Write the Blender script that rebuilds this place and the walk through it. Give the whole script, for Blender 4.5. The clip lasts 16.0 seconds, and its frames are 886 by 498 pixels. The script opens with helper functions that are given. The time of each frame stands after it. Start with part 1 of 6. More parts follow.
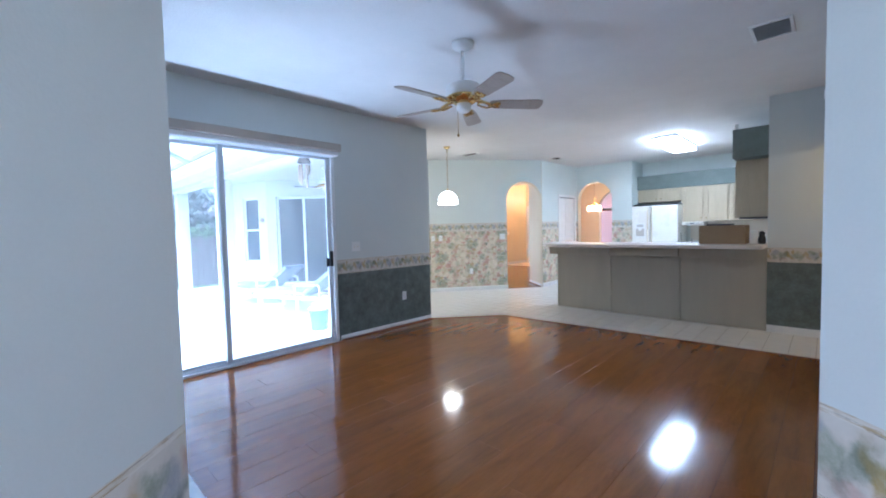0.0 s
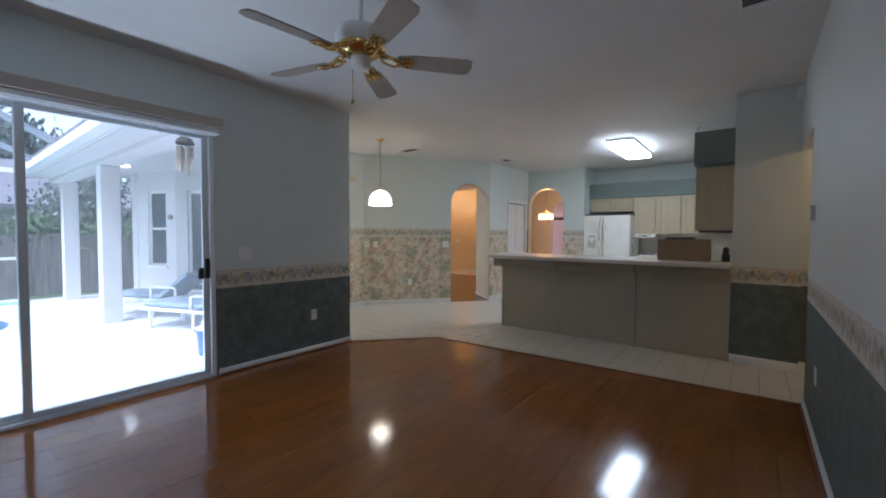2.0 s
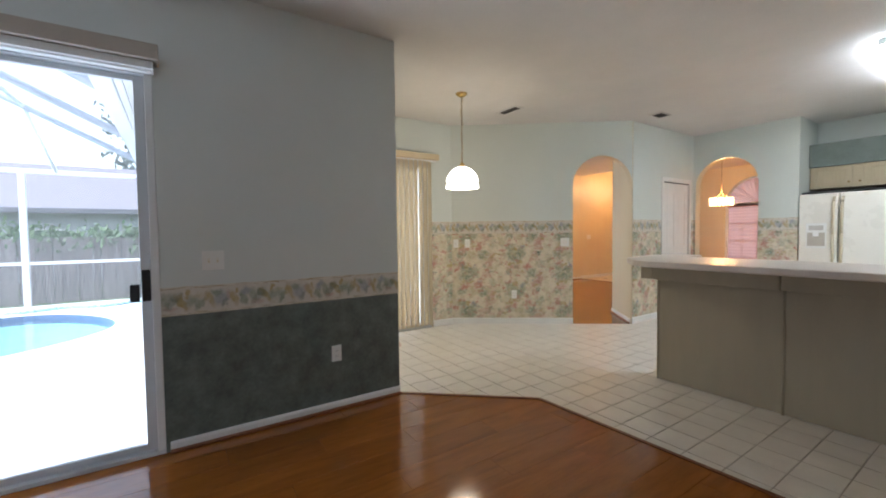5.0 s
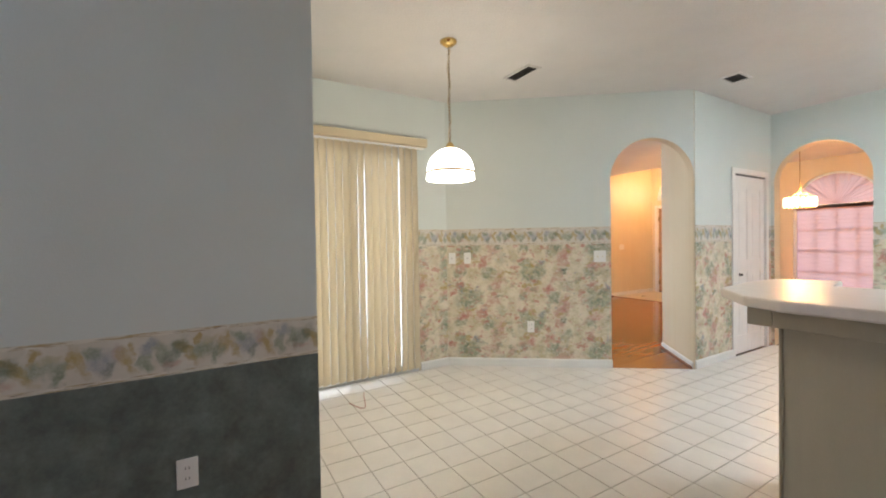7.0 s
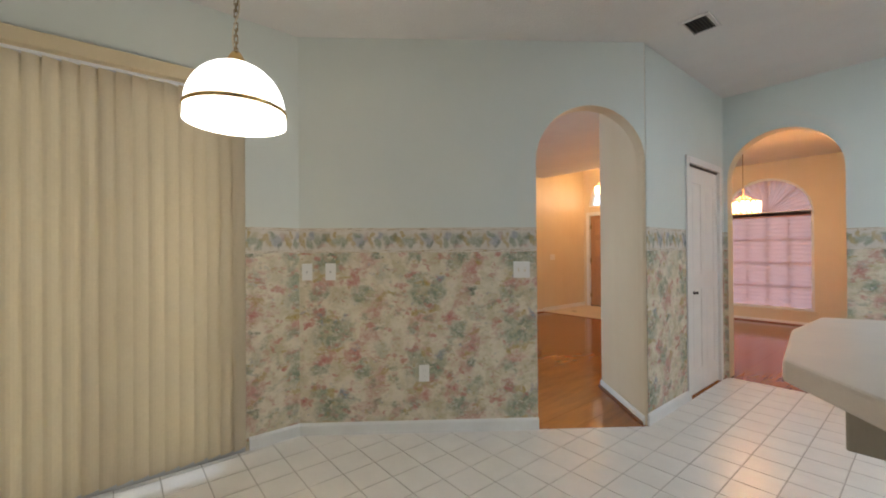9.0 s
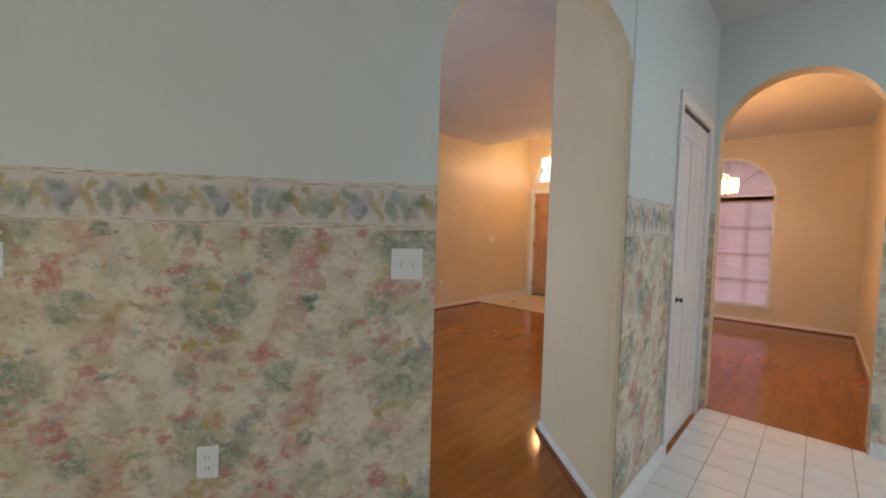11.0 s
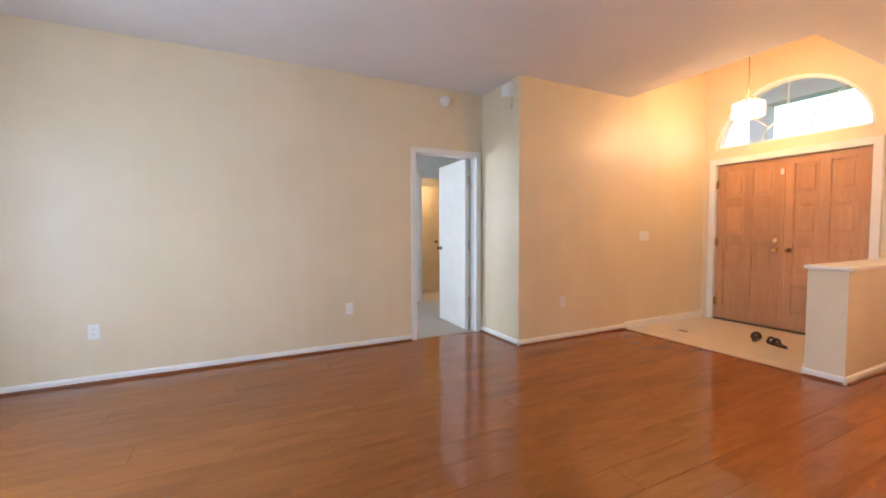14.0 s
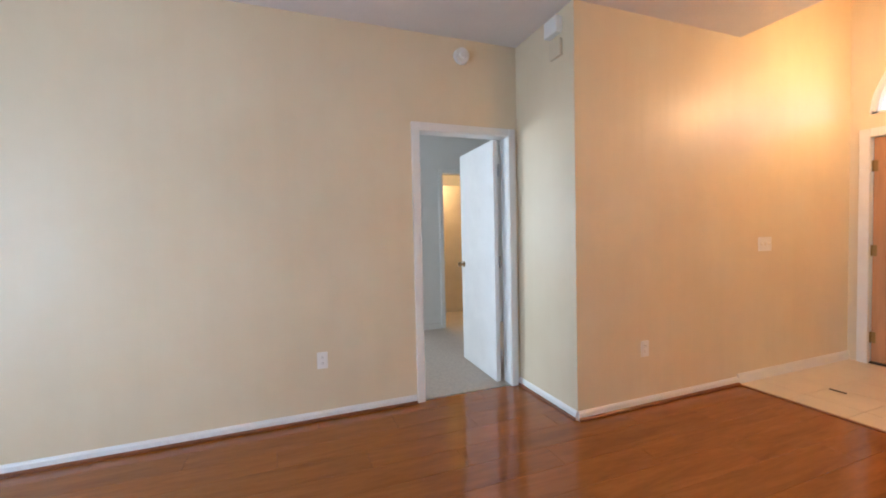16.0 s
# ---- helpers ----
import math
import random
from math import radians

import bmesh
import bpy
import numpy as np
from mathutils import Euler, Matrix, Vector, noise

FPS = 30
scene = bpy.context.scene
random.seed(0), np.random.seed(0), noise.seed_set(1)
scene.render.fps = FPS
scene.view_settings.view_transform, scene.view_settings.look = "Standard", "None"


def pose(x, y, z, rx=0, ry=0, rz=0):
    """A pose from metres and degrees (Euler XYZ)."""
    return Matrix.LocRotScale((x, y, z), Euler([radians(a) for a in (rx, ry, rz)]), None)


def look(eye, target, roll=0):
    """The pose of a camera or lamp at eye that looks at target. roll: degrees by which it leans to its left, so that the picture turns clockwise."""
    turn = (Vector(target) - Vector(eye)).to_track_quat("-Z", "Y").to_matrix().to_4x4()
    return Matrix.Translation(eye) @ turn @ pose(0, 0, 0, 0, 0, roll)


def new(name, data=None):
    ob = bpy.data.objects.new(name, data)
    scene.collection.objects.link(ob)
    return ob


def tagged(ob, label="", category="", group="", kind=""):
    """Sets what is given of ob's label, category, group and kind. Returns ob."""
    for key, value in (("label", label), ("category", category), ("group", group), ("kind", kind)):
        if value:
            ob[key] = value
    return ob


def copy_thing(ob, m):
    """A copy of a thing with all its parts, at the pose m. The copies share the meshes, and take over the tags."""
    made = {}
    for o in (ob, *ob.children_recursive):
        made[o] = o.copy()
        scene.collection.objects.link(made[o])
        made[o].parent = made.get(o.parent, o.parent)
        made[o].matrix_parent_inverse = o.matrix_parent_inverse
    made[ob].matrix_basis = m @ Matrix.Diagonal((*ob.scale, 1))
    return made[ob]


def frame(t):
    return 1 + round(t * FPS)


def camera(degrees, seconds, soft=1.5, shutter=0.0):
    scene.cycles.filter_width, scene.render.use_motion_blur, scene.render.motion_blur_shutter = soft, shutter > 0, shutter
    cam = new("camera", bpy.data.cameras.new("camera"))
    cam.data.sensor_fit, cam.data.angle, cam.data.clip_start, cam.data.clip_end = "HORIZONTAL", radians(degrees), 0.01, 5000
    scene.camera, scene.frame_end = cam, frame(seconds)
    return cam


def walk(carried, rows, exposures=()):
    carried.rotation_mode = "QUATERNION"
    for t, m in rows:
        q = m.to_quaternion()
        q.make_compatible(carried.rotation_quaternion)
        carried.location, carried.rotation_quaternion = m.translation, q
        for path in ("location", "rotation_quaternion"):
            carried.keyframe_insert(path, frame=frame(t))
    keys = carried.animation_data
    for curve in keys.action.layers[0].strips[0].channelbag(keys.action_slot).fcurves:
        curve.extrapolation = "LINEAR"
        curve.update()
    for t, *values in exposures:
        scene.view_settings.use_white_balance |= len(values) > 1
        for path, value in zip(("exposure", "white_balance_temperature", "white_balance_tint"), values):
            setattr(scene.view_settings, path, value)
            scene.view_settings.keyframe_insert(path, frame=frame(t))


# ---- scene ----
cam = camera(95.7, 16.0, 1.9)
PATH = [
    (0, (-0.001, 0.335, 1.296), (-1.385, 1.776, 1.201), -1.4),
    (0.1, (-0.004, 0.381, 1.295), (-1.382, 1.826, 1.188), -1.0),
    (0.2, (-0.013, 0.425, 1.294), (-1.392, 1.87, 1.189), 0.2),
    (0.3, (-0.018, 0.462, 1.293), (-1.407, 1.898, 1.193), 0.6),
    (0.4, (-0.024, 0.5, 1.292), (-1.418, 1.928, 1.165), 0.5),
    (0.5, (-0.046, 0.539, 1.285), (-1.451, 1.955, 1.151), -0.0),
    (0.7, (-0.101, 0.616, 1.286), (-1.49, 2.051, 1.174), 0.2),
    (1, (-0.18, 0.761, 1.305), (-1.494, 2.268, 1.256), -0.8),
    (1.5, (-0.27, 1.023, 1.289), (-1.487, 2.608, 1.222), -0.9),
    (2, (-0.336, 1.275, 1.306), (-1.56, 2.855, 1.234), 0.3),
    (2.5, (-0.462, 1.563, 1.293), (-1.659, 3.165, 1.243), 0.0),
    (3, (-0.621, 1.876, 1.262), (-1.932, 3.383, 1.166), -0.9),
    (3.5, (-0.794, 2.149, 1.28), (-2.266, 3.502, 1.224), 1.3),
    (4, (-0.98, 2.41, 1.287), (-2.484, 3.728, 1.252), -1.8),
    (4.5, (-1.176, 2.7, 1.272), (-2.787, 3.884, 1.242), -0.0),
    (4.7, (-1.247, 2.811, 1.269), (-2.892, 3.946, 1.189), -0.3),
    (6.8, (-2.264, 3.865, 1.282), (-3.98, 4.891, 1.246), -1.0),
    (7, (-2.35, 3.985, 1.288), (-4.072, 5.003, 1.256), -0.9),
    (7.5, (-2.625, 4.288, 1.293), (-4.266, 5.431, 1.248), 0.5),
    (8, (-2.846, 4.585, 1.274), (-4.416, 5.823, 1.225), -0.3),
    (8.2, (-2.912, 4.71, 1.271), (-4.505, 5.919, 1.243), 0.3),
    (10.3, (-3.679, 5.933, 1.243), (-5.035, 7.403, 1.197), -0.5),
    (10.5, (-3.761, 6.065, 1.247), (-5.091, 7.555, 1.153), -0.2),
    (11, (-3.886, 6.389, 1.257), (-5.257, 7.841, 1.162), 1.6),
    (11.5, (-4.055, 6.693, 1.268), (-5.393, 8.174, 1.148), -0.3),
    (12, (-4.204, 6.994, 1.252), (-5.579, 8.441, 1.142), -0.2),
    (12.5, (-4.343, 7.259, 1.251), (-5.791, 8.634, 1.147), 0.8),
    (13, (-4.527, 7.489, 1.232), (-6.038, 8.798, 1.16), -0.7),
    (13.5, (-4.719, 7.704, 1.194), (-6.405, 8.777, 1.133), 0.3),
    (14, (-4.954, 7.881, 1.199), (-6.741, 8.775, 1.104), -0.2),
    (14.5, (-5.233, 8.05, 1.229), (-7.06, 8.855, 1.118), -1.7),
    (15, (-5.497, 8.242, 1.218), (-7.386, 8.895, 1.158), 0.7),
    (15.5, (-5.793, 8.444, 1.285), (-7.646, 9.192, 1.199), -0.8),
    (16, (-6.115, 8.652, 1.258), (-7.983, 9.362, 1.185), -1.3),
]
EXPOSURES = [(0, 2.8, 4780, 10), (0.5, 2.4, 4700, 10), (1.0, 1.7, 4930, 10), (1.5, 1.4, 5200, 10), (2.0, 1.65, 5430, 10), (3.0, 1.95, 5900, 10), (4.5, 2.1, 6000, 10), (7.0, 2.6, 5950, 10), (7.5, 2.55, 5950, 10), (8.0, 2.25, 5950, 10), (10.5, 1.85, 5600, 9), (11.5, 1.9, 5550, 9), (12.5, 1.75, 5550, 8), (14.0, 2.5, 5350, 9), (16.0, 2.45, 5200, 7)]
walk(cam, [(t, look(eye, target, roll)) for t, eye, target, roll in PATH], EXPOSURES)

# ---- world and light ----
world = bpy.data.worlds.new("overcast_sky")
scene.world = world
world.use_nodes = True
wn = world.node_tree.nodes
sky = wn.new("ShaderNodeTexSky")
sky.sky_type = "NISHITA"
sky.sun_disc = False
sky.sun_elevation, sky.sun_rotation = radians(58), radians(167)
sky.air_density, sky.dust_density, sky.ozone_density = 1.0, 2.0, 1.0
wn["Background"].inputs["Strength"].default_value = 0.12
cloud = wn.new("ShaderNodeHueSaturation")
cloud.inputs["Saturation"].default_value = 0.45
world.node_tree.links.new(sky.outputs["Color"], cloud.inputs["Color"])
world.node_tree.links.new(cloud.outputs["Color"], wn["Background"].inputs["Color"])


def lamp(name, kind, power, colour, m, **more):
    data = bpy.data.lights.new(name, kind)
    data.energy, data.color = power, colour
    for key, value in more.items():
        if key == "size":
            data.size = value
        elif key == "size_y":
            data.shape = "RECTANGLE"
            data.size_y = value
        elif key == "radius":
            data.shadow_soft_size = value
        elif key == "angle":
            data.angle = value
    ob = new(name, data)
    ob.matrix_world = m
    return ob


lamp("sun", "SUN", 1.5, (1.0, 0.97, 0.93), look((0, 0, 0), (-0.12, 0.52, -0.85)), angle=radians(20))
COOL = (0.80, 0.90, 1.0)
WARM = (1.0, 0.58, 0.25)
# daylight lamps in the openings, and added fills as noted
lamp("daylight_living_door", "AREA", 11.5, COOL, look((-6.87, 5.86, 1.15), (-7.7, 9, 1.1)), size=1.4, size_y=2.1)
# added strip hidden below the threshold; stands in for light bounced off the deck
lamp("deck_bounce_fill", "AREA", 15, COOL, look((-4.56, 1.68, -0.125), (-3.9, 1.68, 1.2)), size=2.2, size_y=0.18)
# added fill lamp in the closed bedroom, with no window behind it
lamp("bedroom_fill", "AREA", 13, (1.0, 0.97, 0.92), look((-11.2, 7.3, 1.5), (-10.4, 10.2, 1.2)), size=1.6, size_y=1.4)
# two added fill lamps behind the start of the walk; no such windows known
lamp("entry_fill", "AREA", 3.2, (0.95, 0.93, 1.0), look((0.7, -1.57, 1.45), (0.7, 1, 1.45)), size=2.0, size_y=1.5)
lamp("entry_side_fill", "AREA", 1.6, (0.95, 0.93, 1.0), look((2.17, -0.3, 1.45), (0, -0.3, 1.45)), size=1.6, size_y=1.5)
lamp("daylight_dining_window", "AREA", 0.9, (0.95, 0.97, 1.0), look((-5.0, 13.99, 1.3), (-5.0, 10, 1.3)), size=1.15, size_y=2.1)
lamp("daylight_nook_door", "AREA", 5, (1.0, 0.99, 0.94), look((-6.13, 5.15, 1.1), (-3, 5.15, 1.1)), size=1.25, size_y=2.1)
# lamps of the house
lamp("pendant_bulb", "POINT", 1.6, (1.0, 0.74, 0.46), pose(-4.84, 5.53, 1.80), radius=0.05)
lamp("dining_bulb", "POINT", 12, (1.0, 0.46, 0.14), pose(-4.71, 11.37, 1.85), radius=0.08)
lamp("foyer_bulb", "POINT", 7, (1.0, 0.48, 0.16), pose(-7.39, 12.76, 2.48), radius=0.08)
lamp("hall_bulb", "POINT", 3, (1.0, 0.72, 0.40), pose(1.0, 5.95, 2.3), radius=0.1)
lamp("closet_bulb", "POINT", 9, (1.0, 0.58, 0.24), pose(-11.9, 10.6, 2.0), radius=0.1)

# ---- materials ----
MATS = {}


def tree(name, rough=0.5, metal=0.0):
    m = bpy.data.materials.new(name)
    m.use_nodes = True
    b = m.node_tree.nodes["Principled BSDF"]
    b.inputs["Roughness"].default_value, b.inputs["Metallic"].default_value = rough, metal
    return m, m.node_tree.nodes, m.node_tree.links, b


def coords(n, l, scale=(1, 1, 1), shift=False):
    tc, mp = n.new("ShaderNodeTexCoord"), n.new("ShaderNodeMapping")
    mp.inputs["Scale"].default_value = scale
    l.new(tc.outputs["Object"], mp.inputs["Vector"])
    if shift:
        oi, mul = n.new("ShaderNodeObjectInfo"), n.new("ShaderNodeMath")
        mul.operation = "MULTIPLY"
        mul.inputs[1].default_value = 37.0
        l.new(oi.outputs["Random"], mul.inputs[0])
        l.new(mul.outputs[0], mp.inputs["Location"])
    return mp.outputs["Vector"]


def noise_tex(n, l, vec, scale, detail=4, rough=0.6, distort=0.0):
    t = n.new("ShaderNodeTexNoise")
    t.inputs["Scale"].default_value, t.inputs["Detail"].default_value = scale, detail
    t.inputs["Roughness"].default_value, t.inputs["Distortion"].default_value = rough, distort
    l.new(vec, t.inputs["Vector"])
    return t.outputs["Fac"]


def ramp(n, l, fac, stops):
    r = n.new("ShaderNodeValToRGB")
    e = r.color_ramp.elements
    while len(e) < len(stops):
        e.new(0.5)
    for k, (p, c) in enumerate(stops):
        e[k].position, e[k].color = p, (*c, 1) if len(c) == 3 else c
    l.new(fac, r.inputs["Fac"])
    return r.outputs["Color"]


def mix(n, l, fac, a, b, kind="MIX"):
    m = n.new("ShaderNodeMix")
    m.data_type, m.blend_type = "RGBA", kind
    for sock, v in ((m.inputs[0], fac), (m.inputs[6], a), (m.inputs[7], b)):
        if isinstance(v, (int, float)):
            sock.default_value = v
        elif isinstance(v, tuple):
            sock.default_value = (*v, 1)
        else:
            l.new(v, sock)
    return m.outputs[2]


def bump(n, l, b, height, strength, dist=0.01):
    bp = n.new("ShaderNodeBump")
    bp.inputs["Strength"].default_value, bp.inputs["Distance"].default_value = strength, dist
    l.new(height, bp.inputs["Height"])
    l.new(bp.outputs["Normal"], b.inputs["Normal"])


def M(name, base, rough=0.5, metal=0.0, var=0.08, scale=3.0, fine=120.0, relief=0.08, stretch=(1, 1, 1), shift=False, coat=0.0, emit=0.0):
    """A plain surface: broad variation, fine grain and relief."""
    if name in MATS:
        return MATS[name]
    m, n, l, b = tree(name, rough, metal)
    v = coords(n, l, stretch, shift)
    big, small = noise_tex(n, l, v, scale), noise_tex(n, l, v, fine, 3)
    lo, hi = tuple(c * (1 - var) for c in base), tuple(min(1, c * (1 + var)) for c in base)
    c = ramp(n, l, big, [(0.3, lo), (0.7, hi)])
    g = ramp(n, l, small, [(0.3, (1 - var * 0.7,) * 3), (0.7, (1, 1, 1))])
    l.new(mix(n, l, 1.0, c, g, "MULTIPLY"), b.inputs["Base Color"])
    rr = n.new("ShaderNodeMapRange")
    rr.inputs["To Min"].default_value, rr.inputs["To Max"].default_value = rough * 0.85, min(1, rough * 1.15)
    l.new(big, rr.inputs["Value"])
    if relief:
        l.new(rr.outputs["Result"], b.inputs["Roughness"])
    if relief:
        bump(n, l, b, small, relief)
    b.inputs["Coat Weight"].default_value = coat
    b.inputs["Coat Roughness"].default_value = 0.12
    if emit:
        b.inputs["Emission Color"].default_value, b.inputs["Emission Strength"].default_value = (*base, 1), emit
    MATS[name] = m
    return m


def wood_material(name, dark, mid, light, rough, stretch, shift=True, coat=0.0, relief=0.03, spread=0.25, grain=0.72):
    m, n, l, b = tree(name, rough)
    v = coords(n, l, stretch, shift)
    g1, g2 = noise_tex(n, l, v, 2.2, 6, 0.65, 0.6), noise_tex(n, l, v, 14, 4, 0.6, 0.2)
    c = ramp(n, l, g1, [(0.25, dark), (0.5, mid), (0.78, light)])
    c = mix(n, l, 0.5, c, ramp(n, l, g2, [(0.3, (grain, grain, grain)), (0.65, (1, 1, 1))]), "MULTIPLY")
    if shift:
        oi = n.new("ShaderNodeObjectInfo")
        c = mix(n, l, 1.0, c, ramp(n, l, oi.outputs["Random"], [(0, (1 - spread,) * 3), (1, (1, 1, 1))]), "MULTIPLY")
    l.new(c, b.inputs["Base Color"])
    rr = n.new("ShaderNodeMapRange")
    rr.inputs["To Min"].default_value, rr.inputs["To Max"].default_value = rough * 0.8, rough * 1.3
    l.new(g1, rr.inputs["Value"])
    if relief:
        l.new(rr.outputs["Result"], b.inputs["Roughness"])
    if relief:
        bump(n, l, b, g2, relief, 0.004)
    b.inputs["Coat Weight"].default_value, b.inputs["Coat Roughness"].default_value = coat, 0.1
    b.inputs["Specular IOR Level"].default_value = 0.5
    return m


def wall_coords(n, l, warp, warp_scale):
    """Metres along the wall and up it, a little wavering, like brush work."""
    g, sep_p, sep_n = n.new("ShaderNodeNewGeometry"), n.new("ShaderNodeSeparateXYZ"), n.new("ShaderNodeSeparateXYZ")
    l.new(g.outputs["Position"], sep_p.inputs[0])
    l.new(g.outputs["True Normal"], sep_n.inputs[0])

    def calc(op, a, c):
        m = n.new("ShaderNodeMath")
        m.operation = op
        for k, v in enumerate((a, c)):
            if isinstance(v, (int, float)):
                m.inputs[k].default_value = v
            else:
                l.new(v, m.inputs[k])
        return m.outputs[0]
    w = n.new("ShaderNodeTexNoise")
    w.inputs["Scale"].default_value, w.inputs["Detail"].default_value = warp_scale, 4
    l.new(g.outputs["Position"], w.inputs["Vector"])
    sep_w = n.new("ShaderNodeSeparateColor")
    l.new(w.outputs["Color"], sep_w.inputs[0])
    s = calc("SUBTRACT", calc("MULTIPLY", sep_p.outputs[1], sep_n.outputs[0]), calc("MULTIPLY", sep_p.outputs[0], sep_n.outputs[1]))
    s = calc("ADD", s, calc("MULTIPLY", calc("SUBTRACT", sep_w.outputs[0], 0.5), warp))
    z = calc("ADD", sep_p.outputs[2], calc("MULTIPLY", calc("SUBTRACT", sep_w.outputs[1], 0.5), warp))
    return g.outputs["Position"], s, z, calc


def blots(n, l, base, u, v, calc, marks, wash):
    """Soft oval marks of colour: (x, y, half width, half height, turn, colour, strength)."""
    vec = n.new("ShaderNodeCombineXYZ")
    l.new(u, vec.inputs[0])
    l.new(v, vec.inputs[1])
    for x, y, rx, ry, turn, colour, strength in marks:
        mp = n.new("ShaderNodeMapping")
        mp.vector_type = "TEXTURE"
        mp.inputs["Location"].default_value = (x, y, 0)
        mp.inputs["Rotation"].default_value = (0, 0, radians(turn))
        mp.inputs["Scale"].default_value = (rx * 1.15, ry * 1.2, 1)
        l.new(vec.outputs[0], mp.inputs["Vector"])
        ln, mr = n.new("ShaderNodeVectorMath"), n.new("ShaderNodeMapRange")
        ln.operation = "LENGTH"
        l.new(mp.outputs["Vector"], ln.inputs[0])
        mr.interpolation_type = "SMOOTHSTEP"
        for k, val in (("From Min", 1.35), ("From Max", 0.45), ("To Min", 0.0), ("To Max", strength)):
            mr.inputs[k].default_value = val
        l.new(ln.outputs["Value"], mr.inputs["Value"])
        base = mix(n, l, calc("MULTIPLY", mr.outputs["Result"], wash), base, colour)
    return base


SAGE, DEEP, ROSE, SALMON, OCHRE, SLATE, KHAKI = (0.225, 0.265, 0.185), (0.12, 0.155, 0.11), (0.46, 0.16, 0.14), (0.50, 0.28, 0.23), (0.40, 0.29, 0.09), (0.24, 0.27, 0.34), (0.50, 0.45, 0.29)


def wallpaper_floral(name):
    """Watercolour flowers in a half-drop repeat on cream."""
    m, n, l, b = tree(name, 0.75)
    pos, s, z, calc = wall_coords(n, l, 0.16, 14)
    W, H = 0.66, 0.515
    col = calc("FLOOR", calc("DIVIDE", s, W), 0)
    u = calc("SUBTRACT", calc("SUBTRACT", s, calc("MULTIPLY", col, W)), W / 2)
    v = calc("ADD", z, calc("MULTIPLY", calc("FLOORED_MODULO", col, 2), H / 2))
    v = calc("SUBTRACT", calc("FLOORED_MODULO", v, H), H / 2)
    wash = calc("ADD", calc("MULTIPLY", noise_tex(n, l, pos, 24, 5, 0.8), 3.6), -0.85)
    base = ramp(n, l, noise_tex(n, l, pos, 7, 4), [(0.30, (0.60, 0.54, 0.40)), (0.5, (0.71, 0.65, 0.52)), (0.7, (0.70, 0.61, 0.50))])
    base = mix(n, l, ramp(n, l, noise_tex(n, l, pos, 15, 3), [(0.5, (0, 0, 0)), (0.68, (0.5, 0.5, 0.5))]), base, (0.52, 0.46, 0.27))
    marks = [(-0.09, -0.10, 0.05, 0.03, 25, DEEP, 0.45), (0.15, 0.17, 0.03, 0.025, 0, DEEP, 0.4), (-0.08, -0.09, 0.115, 0.075, 10, SAGE, 0.75), (-0.15, 0.03, 0.055, 0.045, -30, SAGE, 0.7), (0.01, 0.035, 0.028, 0.028, 0, SLATE, 0.75), (-0.24, -0.02, 0.036, 0.022, 15, ROSE, 0.8),
             (-0.16, 0.075, 0.045, 0.022, 20, ROSE, 0.65), (-0.08, 0.03, 0.035, 0.02, -35, OCHRE, 0.75), (-0.08, -0.185, 0.10, 0.02, 5, OCHRE, 0.7), (-0.16, -0.215, 0.03, 0.02, 40, OCHRE, 0.75),
             (0.23, 0.10, 0.06, 0.10, -25, SALMON, 0.8), (0.08, -0.23, 0.052, 0.04, 25, ROSE, 0.75), (-0.12, 0.255, 0.075, 0.035, 20, ROSE, 0.6), (-0.12, -0.26, 0.075, 0.035, 20, ROSE, 0.6), (0.08, 0.285, 0.052, 0.04, 25, ROSE, 0.75),
             (0.14, 0.19, 0.065, 0.055, 35, SAGE, 0.75), (0.24, -0.05, 0.04, 0.02, 20, DEEP, 0.75), (0.19, -0.08, 0.065, 0.035, -30, SALMON, 0.65), (-0.16, 0.19, 0.06, 0.032, 15, SAGE, 0.65), (-0.02, 0.19, 0.07, 0.045, 0, KHAKI, 0.7),
             (0.28, 0.17, 0.04, 0.02, 30, OCHRE, 0.6), (-0.29, 0.12, 0.05, 0.09, 20, KHAKI, 0.6), (0.02, -0.03, 0.04, 0.06, 0, SAGE, 0.5), (-0.06, -0.075, 0.014, 0.008, 25, (0.66, 0.60, 0.46), 1.0), (-0.10, -0.05, 0.010, 0.006, -40, (0.66, 0.60, 0.46), 1.0),
             (-0.05, -0.03, 0.05, 0.02, 40, DEEP, 0.5), (0.12, -0.14, 0.05, 0.02, 30, SALMON, 0.6), (0.27, -0.2, 0.05, 0.06, 0, SAGE, 0.4)]
    base = blots(n, l, base, u, v, calc, marks, wash)
    streak = n.new("ShaderNodeMapping")
    streak.inputs["Rotation"].default_value, streak.inputs["Scale"].default_value = (0, 0.5, 0), (1.0, 1.0, 1.5)
    l.new(pos, streak.inputs["Vector"])
    for colour, place, sc, lo, hi in ((SALMON, 3.1, 11, 0.55, 0.68), (SAGE, 7.7, 9, 0.57, 0.69), (KHAKI, 12.9, 11, 0.53, 0.66), (OCHRE, 27.0, 13, 0.60, 0.69), (SLATE, 15.4, 14, 0.62, 0.74), (ROSE, 31.0, 10, 0.58, 0.68), (DEEP, 18.2, 20, 0.64, 0.76), ((0.64, 0.58, 0.49), 23.0, 18, 0.58, 0.66)):
        mv = n.new("ShaderNodeMapping")
        mv.inputs["Location"].default_value = (place, place * 0.7, place * 0.4)
        l.new(streak.outputs["Vector"], mv.inputs["Vector"])
        base = mix(n, l, ramp(n, l, noise_tex(n, l, mv.outputs["Vector"], sc, 4, 0.65), [(lo, (0, 0, 0)), (hi, (0.72, 0.72, 0.72))]), base, colour)
    l.new(base, b.inputs["Base Color"])
